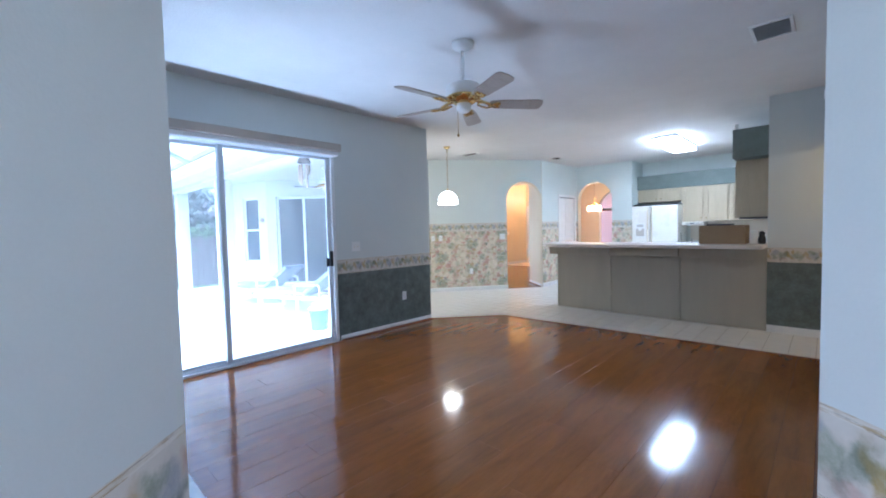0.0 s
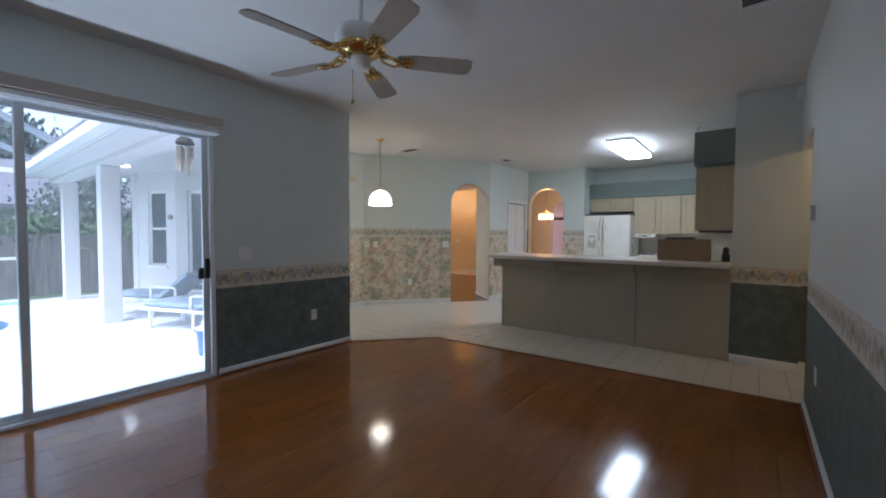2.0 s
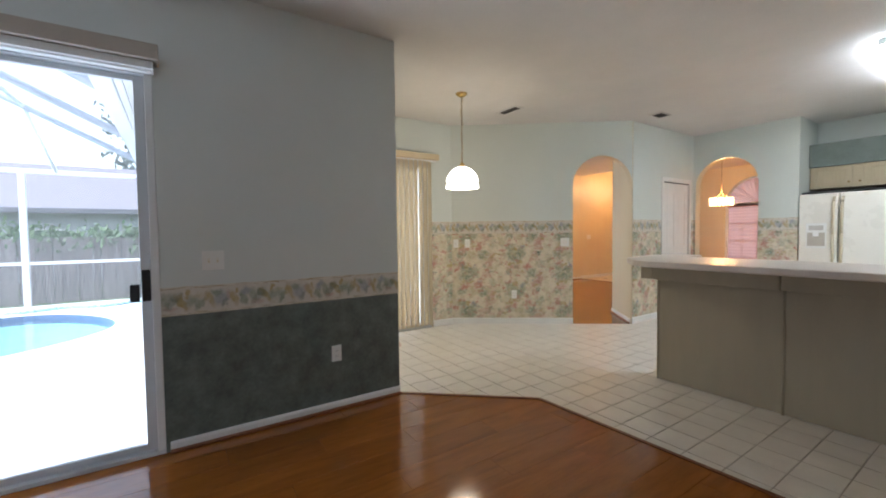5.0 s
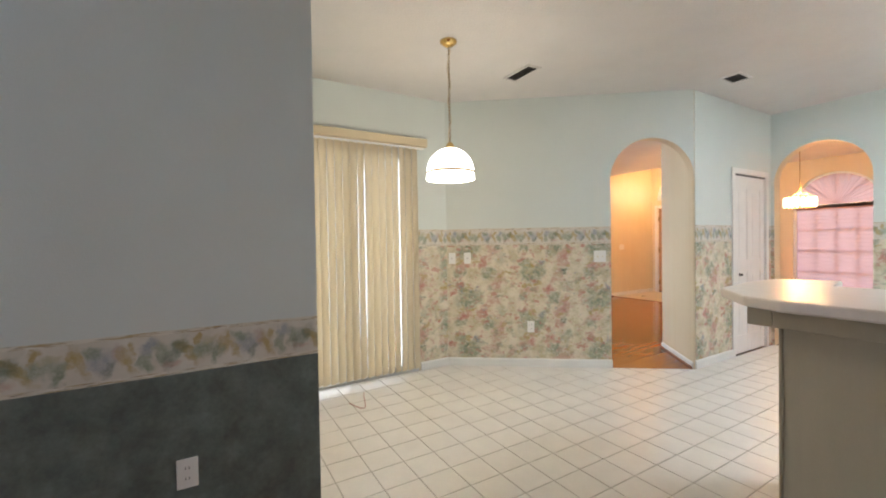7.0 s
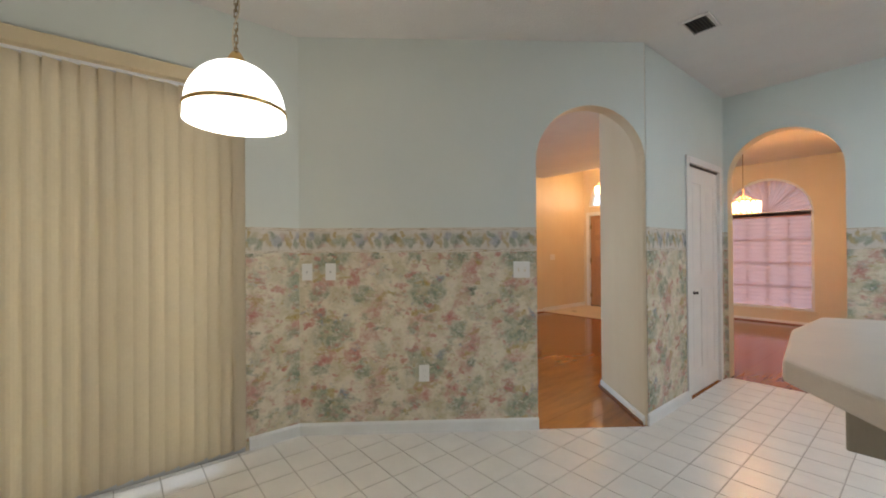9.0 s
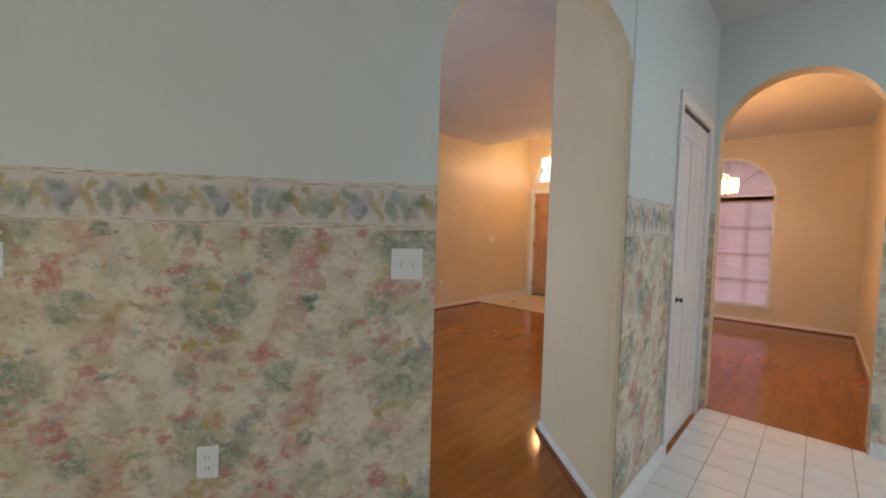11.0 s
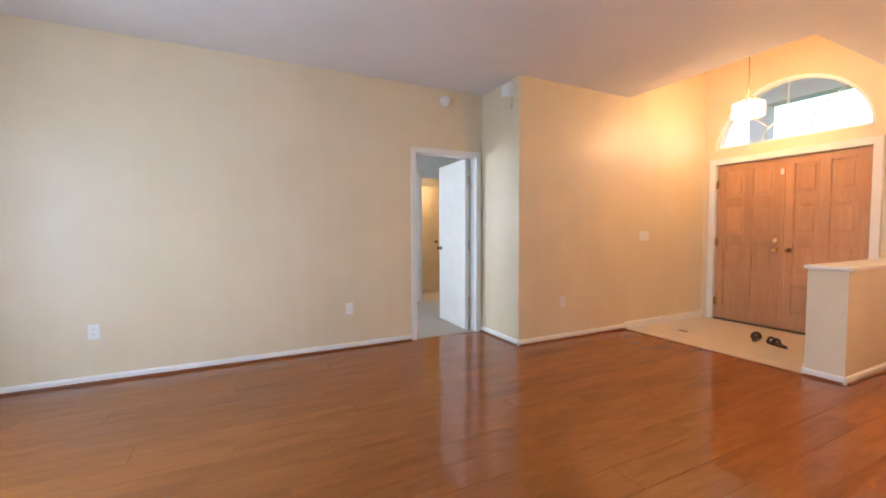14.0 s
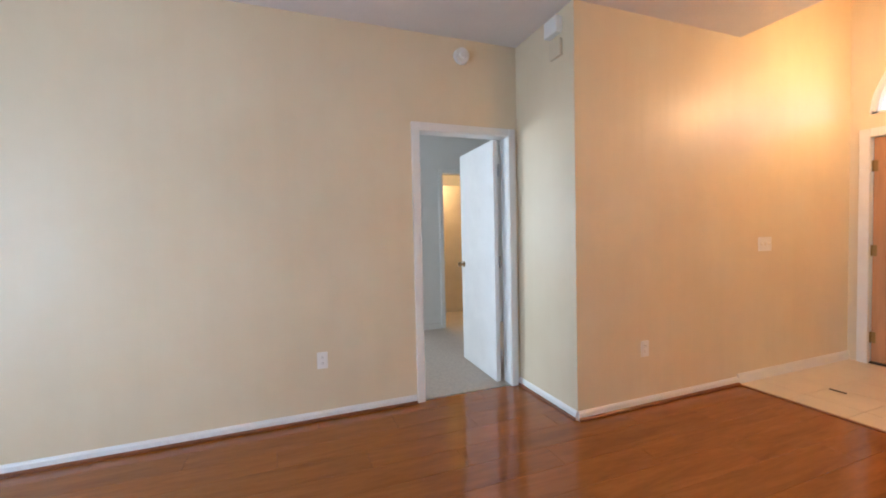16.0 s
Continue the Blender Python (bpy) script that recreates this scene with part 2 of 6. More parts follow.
    bump(n, l, b, noise_tex(n, l, pos, 260, 2), 0.06)
    return m


def wallpaper_border(name, z0):
    """A narrow band of loose leaves between ragged lines; z0 is its middle."""
    m, n, l, b = tree(name, 0.75)
    pos, s, z, calc = wall_coords(n, l, 0.065, 26)
    W = 0.47
    u = calc("SUBTRACT", calc("FLOORED_MODULO", s, W), W / 2)
    v = calc("SUBTRACT", z, z0)
    wash = calc("ADD", calc("MULTIPLY", noise_tex(n, l, pos, 34, 5, 0.75), 1.9), -0.05)
    base = ramp(n, l, noise_tex(n, l, pos, 10, 4), [(0.30, (0.58, 0.54, 0.47)), (0.7, (0.67, 0.63, 0.57))])
    marks = [(-0.16, 0.0, 0.022, 0.04, 10, SAGE, 0.7), (-0.10, 0.015, 0.035, 0.022, -20, SAGE, 0.75), (-0.075, -0.005, 0.018, 0.05, 35, OCHRE, 0.75), (-0.02, 0.0, 0.04, 0.028, 30, SAGE, 0.7), (0.05, 0.015, 0.016, 0.035, -15, OCHRE, 0.7),
             (0.08, -0.01, 0.014, 0.04, 20, OCHRE, 0.65), (0.13, 0.0, 0.035, 0.04, 40, SLATE, 0.65), (0.175, 0.02, 0.014, 0.03, 10, (0.42, 0.30, 0.28), 0.6), (0.0, 0.03, 0.03, 0.012, 10, KHAKI, 0.6), (-0.13, -0.04, 0.03, 0.012, 0, SALMON, 0.5),
             (-0.20, 0.03, 0.02, 0.03, -30, SLATE, 0.7), (-0.215, -0.02, 0.02, 0.035, 25, SAGE, 0.75), (-0.045, 0.04, 0.012, 0.022, 0, OCHRE, 0.8), (0.02, -0.025, 0.016, 0.035, -25, SAGE, 0.8), (0.105, 0.035, 0.03, 0.016, -20, SAGE, 0.75),
             (0.15, -0.03, 0.014, 0.03, -30, DEEP, 0.6), (0.205, -0.01, 0.018, 0.045, 25, OCHRE, 0.75), (0.22, 0.035, 0.012, 0.02, 0, OCHRE, 0.7), (-0.12, 0.0, 0.02, 0.05, -35, DEEP, 0.5)]
    base = blots(n, l, base, u, v, calc, marks, wash)
    l.new(base, b.inputs["Base Color"])
    bump(n, l, b, noise_tex(n, l, pos, 260, 2), 0.06)
    return m


def border_edge():
    """Cream line with broken ochre and brown dashes."""
    m, n, l, b = tree("cream_and_ochre_border_edge", 0.75)
    v = coords(n, l, (1, 1, 14))
    c = ramp(n, l, noise_tex(n, l, v, 9, 4), [(0.3, (0.60, 0.55, 0.46)), (0.6, (0.70, 0.66, 0.59))])
    c = mix(n, l, ramp(n, l, noise_tex(n, l, v, 13, 4, 0.7), [(0.50, (0, 0, 0)), (0.60, (0.85, 0.85, 0.85))]), c, (0.40, 0.29, 0.13))
    c = mix(n, l, ramp(n, l, noise_tex(n, l, v, 22, 3, 0.6), [(0.58, (0, 0, 0)), (0.66, (0.8, 0.8, 0.8))]), c, (0.26, 0.23, 0.19))
    l.new(c, b.inputs["Base Color"])
    return m


def faux_yellow():
    """Ragged yellow glaze; faint upright streaks in the colour stand in for bands of sheen."""
    m, n, l, b = tree("yellow_glazed_paint", 0.42)
    v, s = coords(n, l), coords(n, l, (1, 1, 0.04))
    c = ramp(n, l, noise_tex(n, l, v, 1.6, 5), [(0.3, (0.68, 0.585, 0.41)), (0.7, (0.725, 0.64, 0.465))])
    # sheen of the light put into the colour as faint upright streaks
    st = ramp(n, l, noise_tex(n, l, s, 7, 4), [(0.35, (0.985, 0.98, 0.97)), (0.65, (1, 1, 1))])
    l.new(mix(n, l, 1.0, c, st, "MULTIPLY"), b.inputs["Base Color"])
    b.inputs["Roughness"].default_value = 0.38
    brush, fine = n.new("ShaderNodeBump"), n.new("ShaderNodeBump")
    for node, height, strength, dist in ((brush, noise_tex(n, l, s, 5, 2), 0.20, 0.03), (fine, noise_tex(n, l, v, 140, 3), 0.08, 0.01)):
        node.inputs["Strength"].default_value, node.inputs["Distance"].default_value = strength, dist
        l.new(height, node.inputs["Height"])
    l.new(brush.outputs["Normal"], fine.inputs["Normal"])
    l.new(fine.outputs["Normal"], b.inputs["Normal"])
    return m


def glass_material(name, tint=(0.97, 0.98, 0.98), rough=0.0, ior=1.40, dust=0.0):
    """Thin clear glass: see-through, with a gloss that grows at a slant; the last argument is a share of white haze for
    glare and film on the pane.
    """
    m, n, l, b = tree(name, rough)
    n.remove(b)
    t, g, fr, mx = n.new("ShaderNodeBsdfTransparent"), n.new("ShaderNodeBsdfGlossy"), n.new("ShaderNodeFresnel"), n.new("ShaderNodeMixShader")
    t.inputs["Color"].default_value = (*tint, 1)
    g.inputs["Roughness"].default_value, fr.inputs["IOR"].default_value = rough, ior
    l.new(fr.outputs[0], mx.inputs[0])
    l.new(t.outputs[0], mx.inputs[1])
    l.new(g.outputs[0], mx.inputs[2])
    out = mx.outputs[0]
    if dust:
        d, md = n.new("ShaderNodeBsdfTranslucent"), n.new("ShaderNodeMixShader")
        md.inputs[0].default_value = dust
        l.new(out, md.inputs[1])
        l.new(d.outputs[0], md.inputs[2])
        out = md.outputs[0]
    l.new(out, n["Material Output"].inputs["Surface"])
    return m


paint = M("grey_blue_wall_paint", (0.66, 0.69, 0.67), 0.55, var=0.03, scale=1.2, fine=160, relief=0.10)
mint = M("pale_mint_wall_paint", (0.66, 0.70, 0.66), 0.55, var=0.03, scale=1.2, fine=160, relief=0.10)
yellow = faux_yellow()
dado = M("dark_green_sponged_wallpaper", (0.14, 0.165, 0.15), 0.6, var=0.30, scale=9, fine=45, relief=0.05)
bedpaint = M("pale_blue_bedroom_paint", (0.76, 0.77, 0.75), 0.6, var=0.03)
ceil_mat = M("white_textured_ceiling_paint", (0.74, 0.72, 0.70), 0.8, var=0.04, scale=2, fine=70, relief=0.35)
white = M("white_gloss_trim_paint", (0.78, 0.78, 0.76), 0.35, var=0.04, scale=5, fine=60, relief=0.03)
stucco = M("white_stucco", (0.66, 0.65, 0.64), 0.85, var=0.05, scale=3, fine=60, relief=0.4)
floral = wallpaper_floral("floral_wallpaper")
border_line = border_edge()
border_nook = wallpaper_border("nook_wallpaper_border", 1.338)
border_low = wallpaper_border("family_room_wallpaper_border", 0.885)
border_east = wallpaper_border("east_wall_wallpaper_border", 0.91)
floor_wood_mat = wood_material("red_brown_laminate", (0.24, 0.075, 0.012), (0.31, 0.103, 0.016), (0.37, 0.130, 0.022), 0.10, (6, 0.8, 1), coat=0.0, relief=0.0, spread=0.13, grain=0.80)
door_wood = wood_material("oiled_cedar_door", (0.47, 0.245, 0.11), (0.54, 0.295, 0.14), (0.61, 0.355, 0.18), 0.42, (9, 9, 0.8), spread=0.16, grain=0.86)
shoe_wood = wood_material("red_brown_trim_wood", (0.14, 0.045, 0.015), (0.20, 0.065, 0.02), (0.26, 0.09, 0.03), 0.3, (2, 2, 2), False)
blade_wood = wood_material("bleached_oak_veneer", (0.42, 0.35, 0.29), (0.50, 0.42, 0.35), (0.56, 0.48, 0.41), 0.45, (6, 1.2, 3), True)
cab_wood = wood_material("pickled_oak_cabinet", (0.49, 0.405, 0.265), (0.53, 0.44, 0.295), (0.57, 0.475, 0.325), 0.45, (7, 7, 0.9), True, spread=0.06, grain=0.88)
bar_panel = M("taupe_laminate_panel", (0.43, 0.38, 0.285), 0.5, var=0.05, scale=2, fine=90, stretch=(3, 3, 0.5))
counter = M("cream_laminate_counter", (0.72, 0.64, 0.56), 0.30, var=0.05, scale=8, fine=220, relief=0.01)
tile_mat = M("white_ceramic_tile", (0.74, 0.71, 0.66), 0.30, var=0.05, scale=5, fine=60, relief=0.02, shift=True)
hearth_tile = M("grey_white_hearth_tile", (0.76, 0.78, 0.80), 0.14, var=0.05, scale=5, fine=60, relief=0.02, shift=True)
foyer_tile = M("ivory_foyer_tile", (0.72, 0.64, 0.50), 0.30, var=0.05, scale=5, fine=60, relief=0.02, shift=True)
grout = M("grey_grout", (0.50, 0.46, 0.41), 0.9, var=0.15, scale=6)
under = M("dark_joint_filler", (0.13, 0.045, 0.014), 0.7)
carpet = M("beige_carpet", (0.50, 0.44, 0.37), 0.95, var=0.12, scale=40, fine=400, relief=0.8)
alum = M("grey_aluminium_frame", (0.66, 0.68, 0.71), 0.40, 0.1, var=0.05)
blue_alum = M("blue_grey_aluminium", (0.40, 0.44, 0.50), 0.45, 0.1, var=0.05)
white_alum = M("white_aluminium", (0.80, 0.81, 0.82), 0.4, var=0.04)
black = M("black_plastic", (0.02, 0.02, 0.022), 0.4, var=0.2)
brass = M("polished_brass", (0.78, 0.56, 0.22), 0.16, 1.0, var=0.05, relief=0.01)
old_brass = M("aged_brass", (0.30, 0.21, 0.09), 0.35, 1.0, var=0.15)
steel = M("brushed_steel", (0.45, 0.45, 0.45), 0.3, 1.0, var=0.06)
appliance = M("cream_enamel", (0.80, 0.77, 0.70), 0.28, var=0.02, relief=0.01)
plate_mat = M("white_plastic_plate", (0.80, 0.80, 0.78), 0.35, var=0.02, relief=0.0)
almond = M("almond_plastic", (0.66, 0.58, 0.42), 0.4, var=0.03)
vane_dark = M("taupe_striped_vane", (0.52, 0.47, 0.42), 0.6, var=0.35, scale=30, fine=120, stretch=(1, 1, 0.02), relief=0.05, shift=True)
valance_mat = M("taupe_valance", (0.46, 0.40, 0.34), 0.6, var=0.06)
valance_cream = M("cream_valance", (0.62, 0.52, 0.34), 0.5, var=0.05)
vent_mat = M("dark_vent_louvre", (0.10, 0.085, 0.075), 0.6, var=0.2)
shade_glass = M("lit_opal_glass", (1.0, 0.93, 0.80), 0.25, emit=1.2, relief=0.0)
tube_glow = M("lit_acrylic_diffuser", (0.92, 0.97, 1.0), 0.4, emit=6.6, relief=0.0)
crystal_glow = M("lit_cut_glass", (1.0, 0.66, 0.34), 0.1, emit=2.0, relief=0.0)
cardboard = M("brown_cardboard", (0.28, 0.195, 0.11), 0.8, var=0.08, scale=5, fine=100)
deck = M("white_pool_deck", (0.62, 0.62, 0.63), 0.8, var=0.06, scale=1.5, fine=90, relief=0.3)
pool_blue = M("turquoise_pool_plaster", (0.50, 0.84, 0.90), 0.5, var=0.10, scale=2)
pool_tile = M("dark_blue_waterline_tile", (0.04, 0.10, 0.22), 0.3, var=0.3, scale=14)
fence_mat = M("weathered_grey_fence_board", (0.21, 0.19, 0.18), 0.9, var=0.35, scale=4, fine=40, stretch=(4, 4, 0.4), shift=True)
grass_mat = M("lawn_green", (0.09, 0.14, 0.045), 0.95, var=0.4, scale=4, fine=60, relief=0.6)
# leaf greens paled, with the outdoor haze put into the colour
leaf_mat = M("shrub_leaf", (0.12, 0.20, 0.09), 0.6, var=0.5, scale=3, fine=30, shift=True)
leaf_dark = M("tree_leaf", (0.17, 0.21, 0.19), 0.7, var=0.3, scale=2, fine=20)
bark = M("grey_bark", (0.12, 0.10, 0.08), 0.9, var=0.3, scale=12)
# shingle grey raised towards purple to imitate haze and glare
roof_mat = M("grey_asphalt_shingle", (0.20, 0.19, 0.22), 0.9, var=0.2, scale=6, fine=60, stretch=(1, 1, 6))
house_paint = M("pale_grey_stucco", (0.36, 0.38, 0.40), 0.85, var=0.05)
cushion = M("blue_grey_cushion", (0.30, 0.37, 0.44), 0.9, var=0.06, scale=5, fine=250, relief=0.2)
blue_plastic = M("blue_plastic", (0.02, 0.14, 0.55), 0.35, var=0.06)
bamboo = M("bamboo_tube", (0.42, 0.32, 0.22), 0.55, var=0.2, scale=8)
dark_leather = M("dark_brown_leather", (0.05, 0.03, 0.02), 0.5, var=0.3)
glass = glass_material("clear_window_glass")
# white haze mixed into the pane imitates glare as well as film on it
dusty_glass = glass_material("veiled_patio_door_glass", (0.95, 0.97, 1.0), dust=0.07)


def translucent(name, base, through_colour, share, rough=0.8):
    """Cloth that lets daylight through."""
    m, n, l, b = tree(name, rough)
    v = coords(n, l, (1, 1, 1), True)
    c = ramp(n, l, noise_tex(n, l, v, 60, 3), [(0.3, tuple(q * 0.92 for q in base)), (0.7, base)])
    l.new(c, b.inputs["Base Color"])
    bump(n, l, b, noise_tex(n, l, v, 300, 2), 0.1)
    t, mx = n.new("ShaderNodeBsdfTranslucent"), n.new("ShaderNodeMixShader")
    t.inputs["Color"].default_value = (*through_colour, 1)
    mx.inputs[0].default_value = share
    l.new(b.outputs[0], mx.inputs[1])
    l.new(t.outputs[0], mx.inputs[2])
    l.new(mx.outputs[0], n["Material Output"].inputs["Surface"])
    return m


vane = translucent("cream_fabric_vane", (0.68, 0.61, 0.48), (0.82, 0.72, 0.52), 0.42)
window_shade = translucent("mauve_pleated_shade", (0.55, 0.36, 0.34), (0.70, 0.44, 0.43), 0.5)
roller = translucent("tan_roller_shade", (0.52, 0.44, 0.32), (0.60, 0.48, 0.30), 0.3)
dark_glass = M("dark_reflective_glass", (0.06, 0.08, 0.09), 0.05, var=0.3, scale=1.0, relief=0.0)
water = glass_material("pool_water", (0.80, 0.97, 1.0), 0.02, 1.15)

# ---- building helpers ----
def thing(name, label, category, base, group="", kind=""):
    root = new(name)
    root.empty_display_size = 0.1
    root.matrix_world = Matrix.Translation(base)
    return tagged(root, label, category, group, kind)


def adopt(ob, parent, base):
    ob.parent = parent
    ob.matrix_parent_inverse = Matrix.Translation(base).inverted()
    return ob


class Build:
    """Collects shapes in world coordinates into one mesh."""

    def __init__(self):
        self.bm, self.mats = bmesh.new(), []

    def index(self, mat):
        if mat not in self.mats:
            self.mats.append(mat)
        return self.mats.index(mat)

    def poly(self, pts, mat):
        f = self.bm.faces.new([self.bm.verts.new(p) for p in pts])
        f.material_index = self.index(mat)
        return f

    def box(self, lo, hi, mat, bevel=0.0, m=None):
        r = bmesh.ops.create_cube(self.bm, size=1.0)["verts"]
        for v in r:
            v.co = Vector([(lo[k] + hi[k]) / 2 + v.co[k] * (hi[k] - lo[k]) for k in range(3)])
        faces = list({f for v in r for f in v.link_faces})
        i = self.index(mat)
        for f in faces:
            f.material_index = i
        if bevel:
            edges = list({e for f in faces for e in f.edges})
            out = bmesh.ops.bevel(self.bm, geom=edges, offset=bevel, segments=2, affect="EDGES", profile=0.5)
            r = list({v for f in out["faces"] for v in f.verts})
            for f in out["faces"]:
                f.material_index = i
        if m is not None:
            seen = set()
            stack = list(r)
            while stack:
                v = stack.pop()
                if v in seen:
                    continue
                seen.add(v)
                stack += [e.other_vert(v) for e in v.link_edges]
            for v in seen:
                v.co = m @ v.co
        return self

    def rod(self, a, b, r0, mat, r1=None, seg=12):
        a, b = Vector(a), Vector(b)
        r1 = r0 if r1 is None else r1
        q = (b - a).to_track_quat("Z", "Y")
        rings = [[self.bm.verts.new(p + q @ Vector((r * math.cos(k * 2 * math.pi / seg), r * math.sin(k * 2 * math.pi / seg), 0))) for k in range(seg)] for p, r in ((a, r0), (b, r1))]
        i = self.index(mat)
        for k in range(seg):
            f = self.bm.faces.new((rings[0][k], rings[0][(k + 1) % seg], rings[1][(k + 1) % seg], rings[1][k]))
            f.material_index, f.smooth = i, True
        for ring in (rings[0][::-1], rings[1]):
            self.bm.faces.new(ring).material_index = i
        return self

    def lathe(self, centre, profile, mat, seg=28, flute=0.0, squash=(1, 1)):
        cx, cy, cz = centre
        i, rings = self.index(mat), []
        for r, z in profile:
            rings.append([self.bm.verts.new((cx + squash[0] * r * (1 + (flute if k % 2 else -flute)) * math.cos(k * 2 * math.pi / seg),
                                             cy + squash[1] * r * (1 + (flute if k % 2 else -flute)) * math.sin(k * 2 * math.pi / seg), cz + z)) for k in range(seg)])
        for a, b in zip(rings, rings[1:]):
            for k in range(seg):
                f = self.bm.faces.new((a[k], a[(k + 1) % seg], b[(k + 1) % seg], b[k]))
                f.material_index, f.smooth = i, True
        return self

    def prism(self, pts, z0, z1, mat, bevel=0.0):
        lo = [self.bm.verts.new((x, y, z0)) for x, y in pts]
        hi = [self.bm.verts.new((x, y, z1)) for x, y in pts]
        i = self.index(mat)
        fs = [self.bm.faces.new(lo[::-1]), self.bm.faces.new(hi)]
        for k in range(len(pts)):
            j = (k + 1) % len(pts)
            fs.append(self.bm.faces.new((lo[k], lo[j], hi[j], hi[k])))
        for f in fs:
            f.material_index = i
        if bevel:
            for f in bmesh.ops.bevel(self.bm, geom=list({e for f in fs for e in f.edges}), offset=bevel, segments=2, affect="EDGES", profile=0.5)["faces"]:
                f.material_index = i
        return self

    def tube(self, pts, r, mat, seg=8):
        for a, b in zip(pts, pts[1:]):
            self.rod(a, b, r, mat, seg=seg)
        return self

    def mesh(self, name):
        bmesh.ops.recalc_face_normals(self.bm, faces=self.bm.faces)
        me = bpy.data.meshes.new(name)
        self.bm.to_mesh(me)
        self.bm.free()
        for m in self.mats:
            me.materials.append(m)
        return me

    def done(self, name, parent=None, base=(0, 0, 0), label=""):
        ob = new(name, self.mesh(name))
        if parent:
            adopt(ob, parent, base)
        return tagged(ob, label) if label else ob


def lone(b, name, label, category, kind="", group=""):
    return tagged(b.done(name), label, category, group, kind)


# ---- walls ----
FR = [(0.0, dado), (0.800, border_line), (0.815, border_low), (0.955, border_line), (0.970, paint)]
FRE = [(0.0, dado), (0.826, border_line), (0.840, border_east), (0.980, border_line), (0.994, paint)]
NOOK = [(0.0, floral), (1.252, border_line), (1.270, border_nook), (1.405, border_line), (1.424, mint)]
LIV = [(0.0, yellow)]
OUT = [(0.0, stucco)]
MINT = [(0.0, mint)]
BED = [(0.0, bedpaint)]
PAINT = [(0.0, paint)]
HIGH = 2.745


def wall(name, p, q, front, back, thick=0.12, z1=HIGH, openings=(), ends=None, label="", jamb=None):
    """A wall from p to q whose front looks to the right of that way. Openings: (s0, s1, bottom, top, rise); rise is the height of the arched part within top."""
    p, q = Vector(p), Vector(q)
    d = (q - p)
    length = d.length
    d.normalize()
    nrm = Vector((d.y, -d.x))
    cuts = {0.0, length}
    for s0, s1, zb, zt, rise in openings:
        cuts |= {s0, s1}
        if rise:
            cuts |= {s0 + (s1 - s0) * (1 - math.cos(math.pi * k / 24)) / 2 for k in range(25)}
    cuts = sorted(c for c in cuts if -1e-6 <= c <= length + 1e-6)
    levels = sorted({z for z, _ in front + back + (ends or [])} - {0.0})
    b = Build()

    def top(o, s):
        s0, s1, zb, zt, rise = o
        if not rise:
            return zt
        u = max(-1.0, min(1.0, 2 * (s - s0) / (s1 - s0) - 1))
        return zt - rise + rise * math.sqrt(1 - u * u)

    def pick(bands, z):
        return [m for lo, m in bands if lo <= z + 1e-6][-1]

    def at(s, z, side):
        o = p + d * s - nrm * (thick if side else 0)
        return (o.x, o.y, z)

    jm = jamb or pick(front, 2.0)
    jb = front if jamb is None else [(0.0, jamb)]
    for a, c in zip(cuts, cuts[1:]):
        if c - a < 1e-6:
            continue
        mid = (a + c) / 2
        spans, low = [], (0.0, 0.0)
        for o in sorted((o for o in openings if o[0] < mid < o[1]), key=lambda o: o[2]):
            if o[2] > 0:
                spans.append((low, (o[2], o[2])))
            low = (top(o, a), top(o, c))
        spans.append((low, (z1, z1)))
        for (l0, l1), (h0, h1) in spans:
            zs = [(l0, l1)] + [(z, z) for z in levels if max(l0, l1) < z < min(h0, h1)] + [(h0, h1)]
            for (u0, u1), (w0, w1) in zip(zs, zs[1:]):
                zm = (u0 + u1 + w0 + w1) / 4
                b.poly([at(a, u0, 0), at(c, u1, 0), at(c, w1, 0), at(a, w0, 0)], pick(front, zm))
                b.poly([at(c, u1, 1), at(a, u0, 1), at(a, w0, 1), at(c, w1, 1)], pick(back, zm))
                for s, zl, zh, e in ((a, u0, w0, 0), (c, u1, w1, 1)):
                    side_open = s < 1e-6 or s > length - 1e-6 or any(abs(s - k) < 1e-6 for o in openings for k in (o[0], o[1]))
                    if side_open and zh - zl > 1e-4:
                        outer = s < 1e-6 or s > length - 1e-6
                        mt = pick(ends or front, zm) if outer else pick(jb, zm)
                        b.poly([at(s, zl, 0), at(s, zh, 0), at(s, zh, 1), at(s, zl, 1)], mt)
            b.poly([at(a, l0, 0), at(a, l0, 1), at(c, l1, 1), at(c, l1, 0)], jm)
            b.poly([at(a, h0, 0), at(c, h1, 0), at(c, h1, 1), at(a, h0, 1)], jm)
    me = b.mesh(name)
    return tagged(new(name, me), label, "wall", "", "structure")


lab_fr = "grey-blue painted wall with dark green dado and floral border"
lab_nk = "pale mint wall with floral wallpaper below a border"
lab_lv = "yellow glazed plaster wall"
wall("wall_patio", (-4.19, 0.25), (-4.19, 4.21), FR, OUT, 0.2, openings=[(0.22, 2.63, 0, 2.22, 0)], label=lab_fr, jamb=white)
wall("wall_nook_south", (-4.19, 4.41), (-6.144, 4.41), NOOK, OUT, 0.2, openings=[(0.29, 1.23, 0.86, 2.12, 0)], ends=FR, label=lab_nk, jamb=white)
wall("wall_nook_patio", (-5.944, 4.41), (-5.944, 6.155), NOOK, OUT, 0.2, openings=[(0.08, 1.40, 0, 2.2, 0)], label=lab_nk, jamb=white)
wall("wall_nook_arch", (-5.944, 6.155), (-4.479, 8.109), NOOK, LIV, 0.115, openings=[(1.654, 2.4415, 0, 2.29, 0.40)], label=lab_nk + " and an arched opening", jamb=yellow)
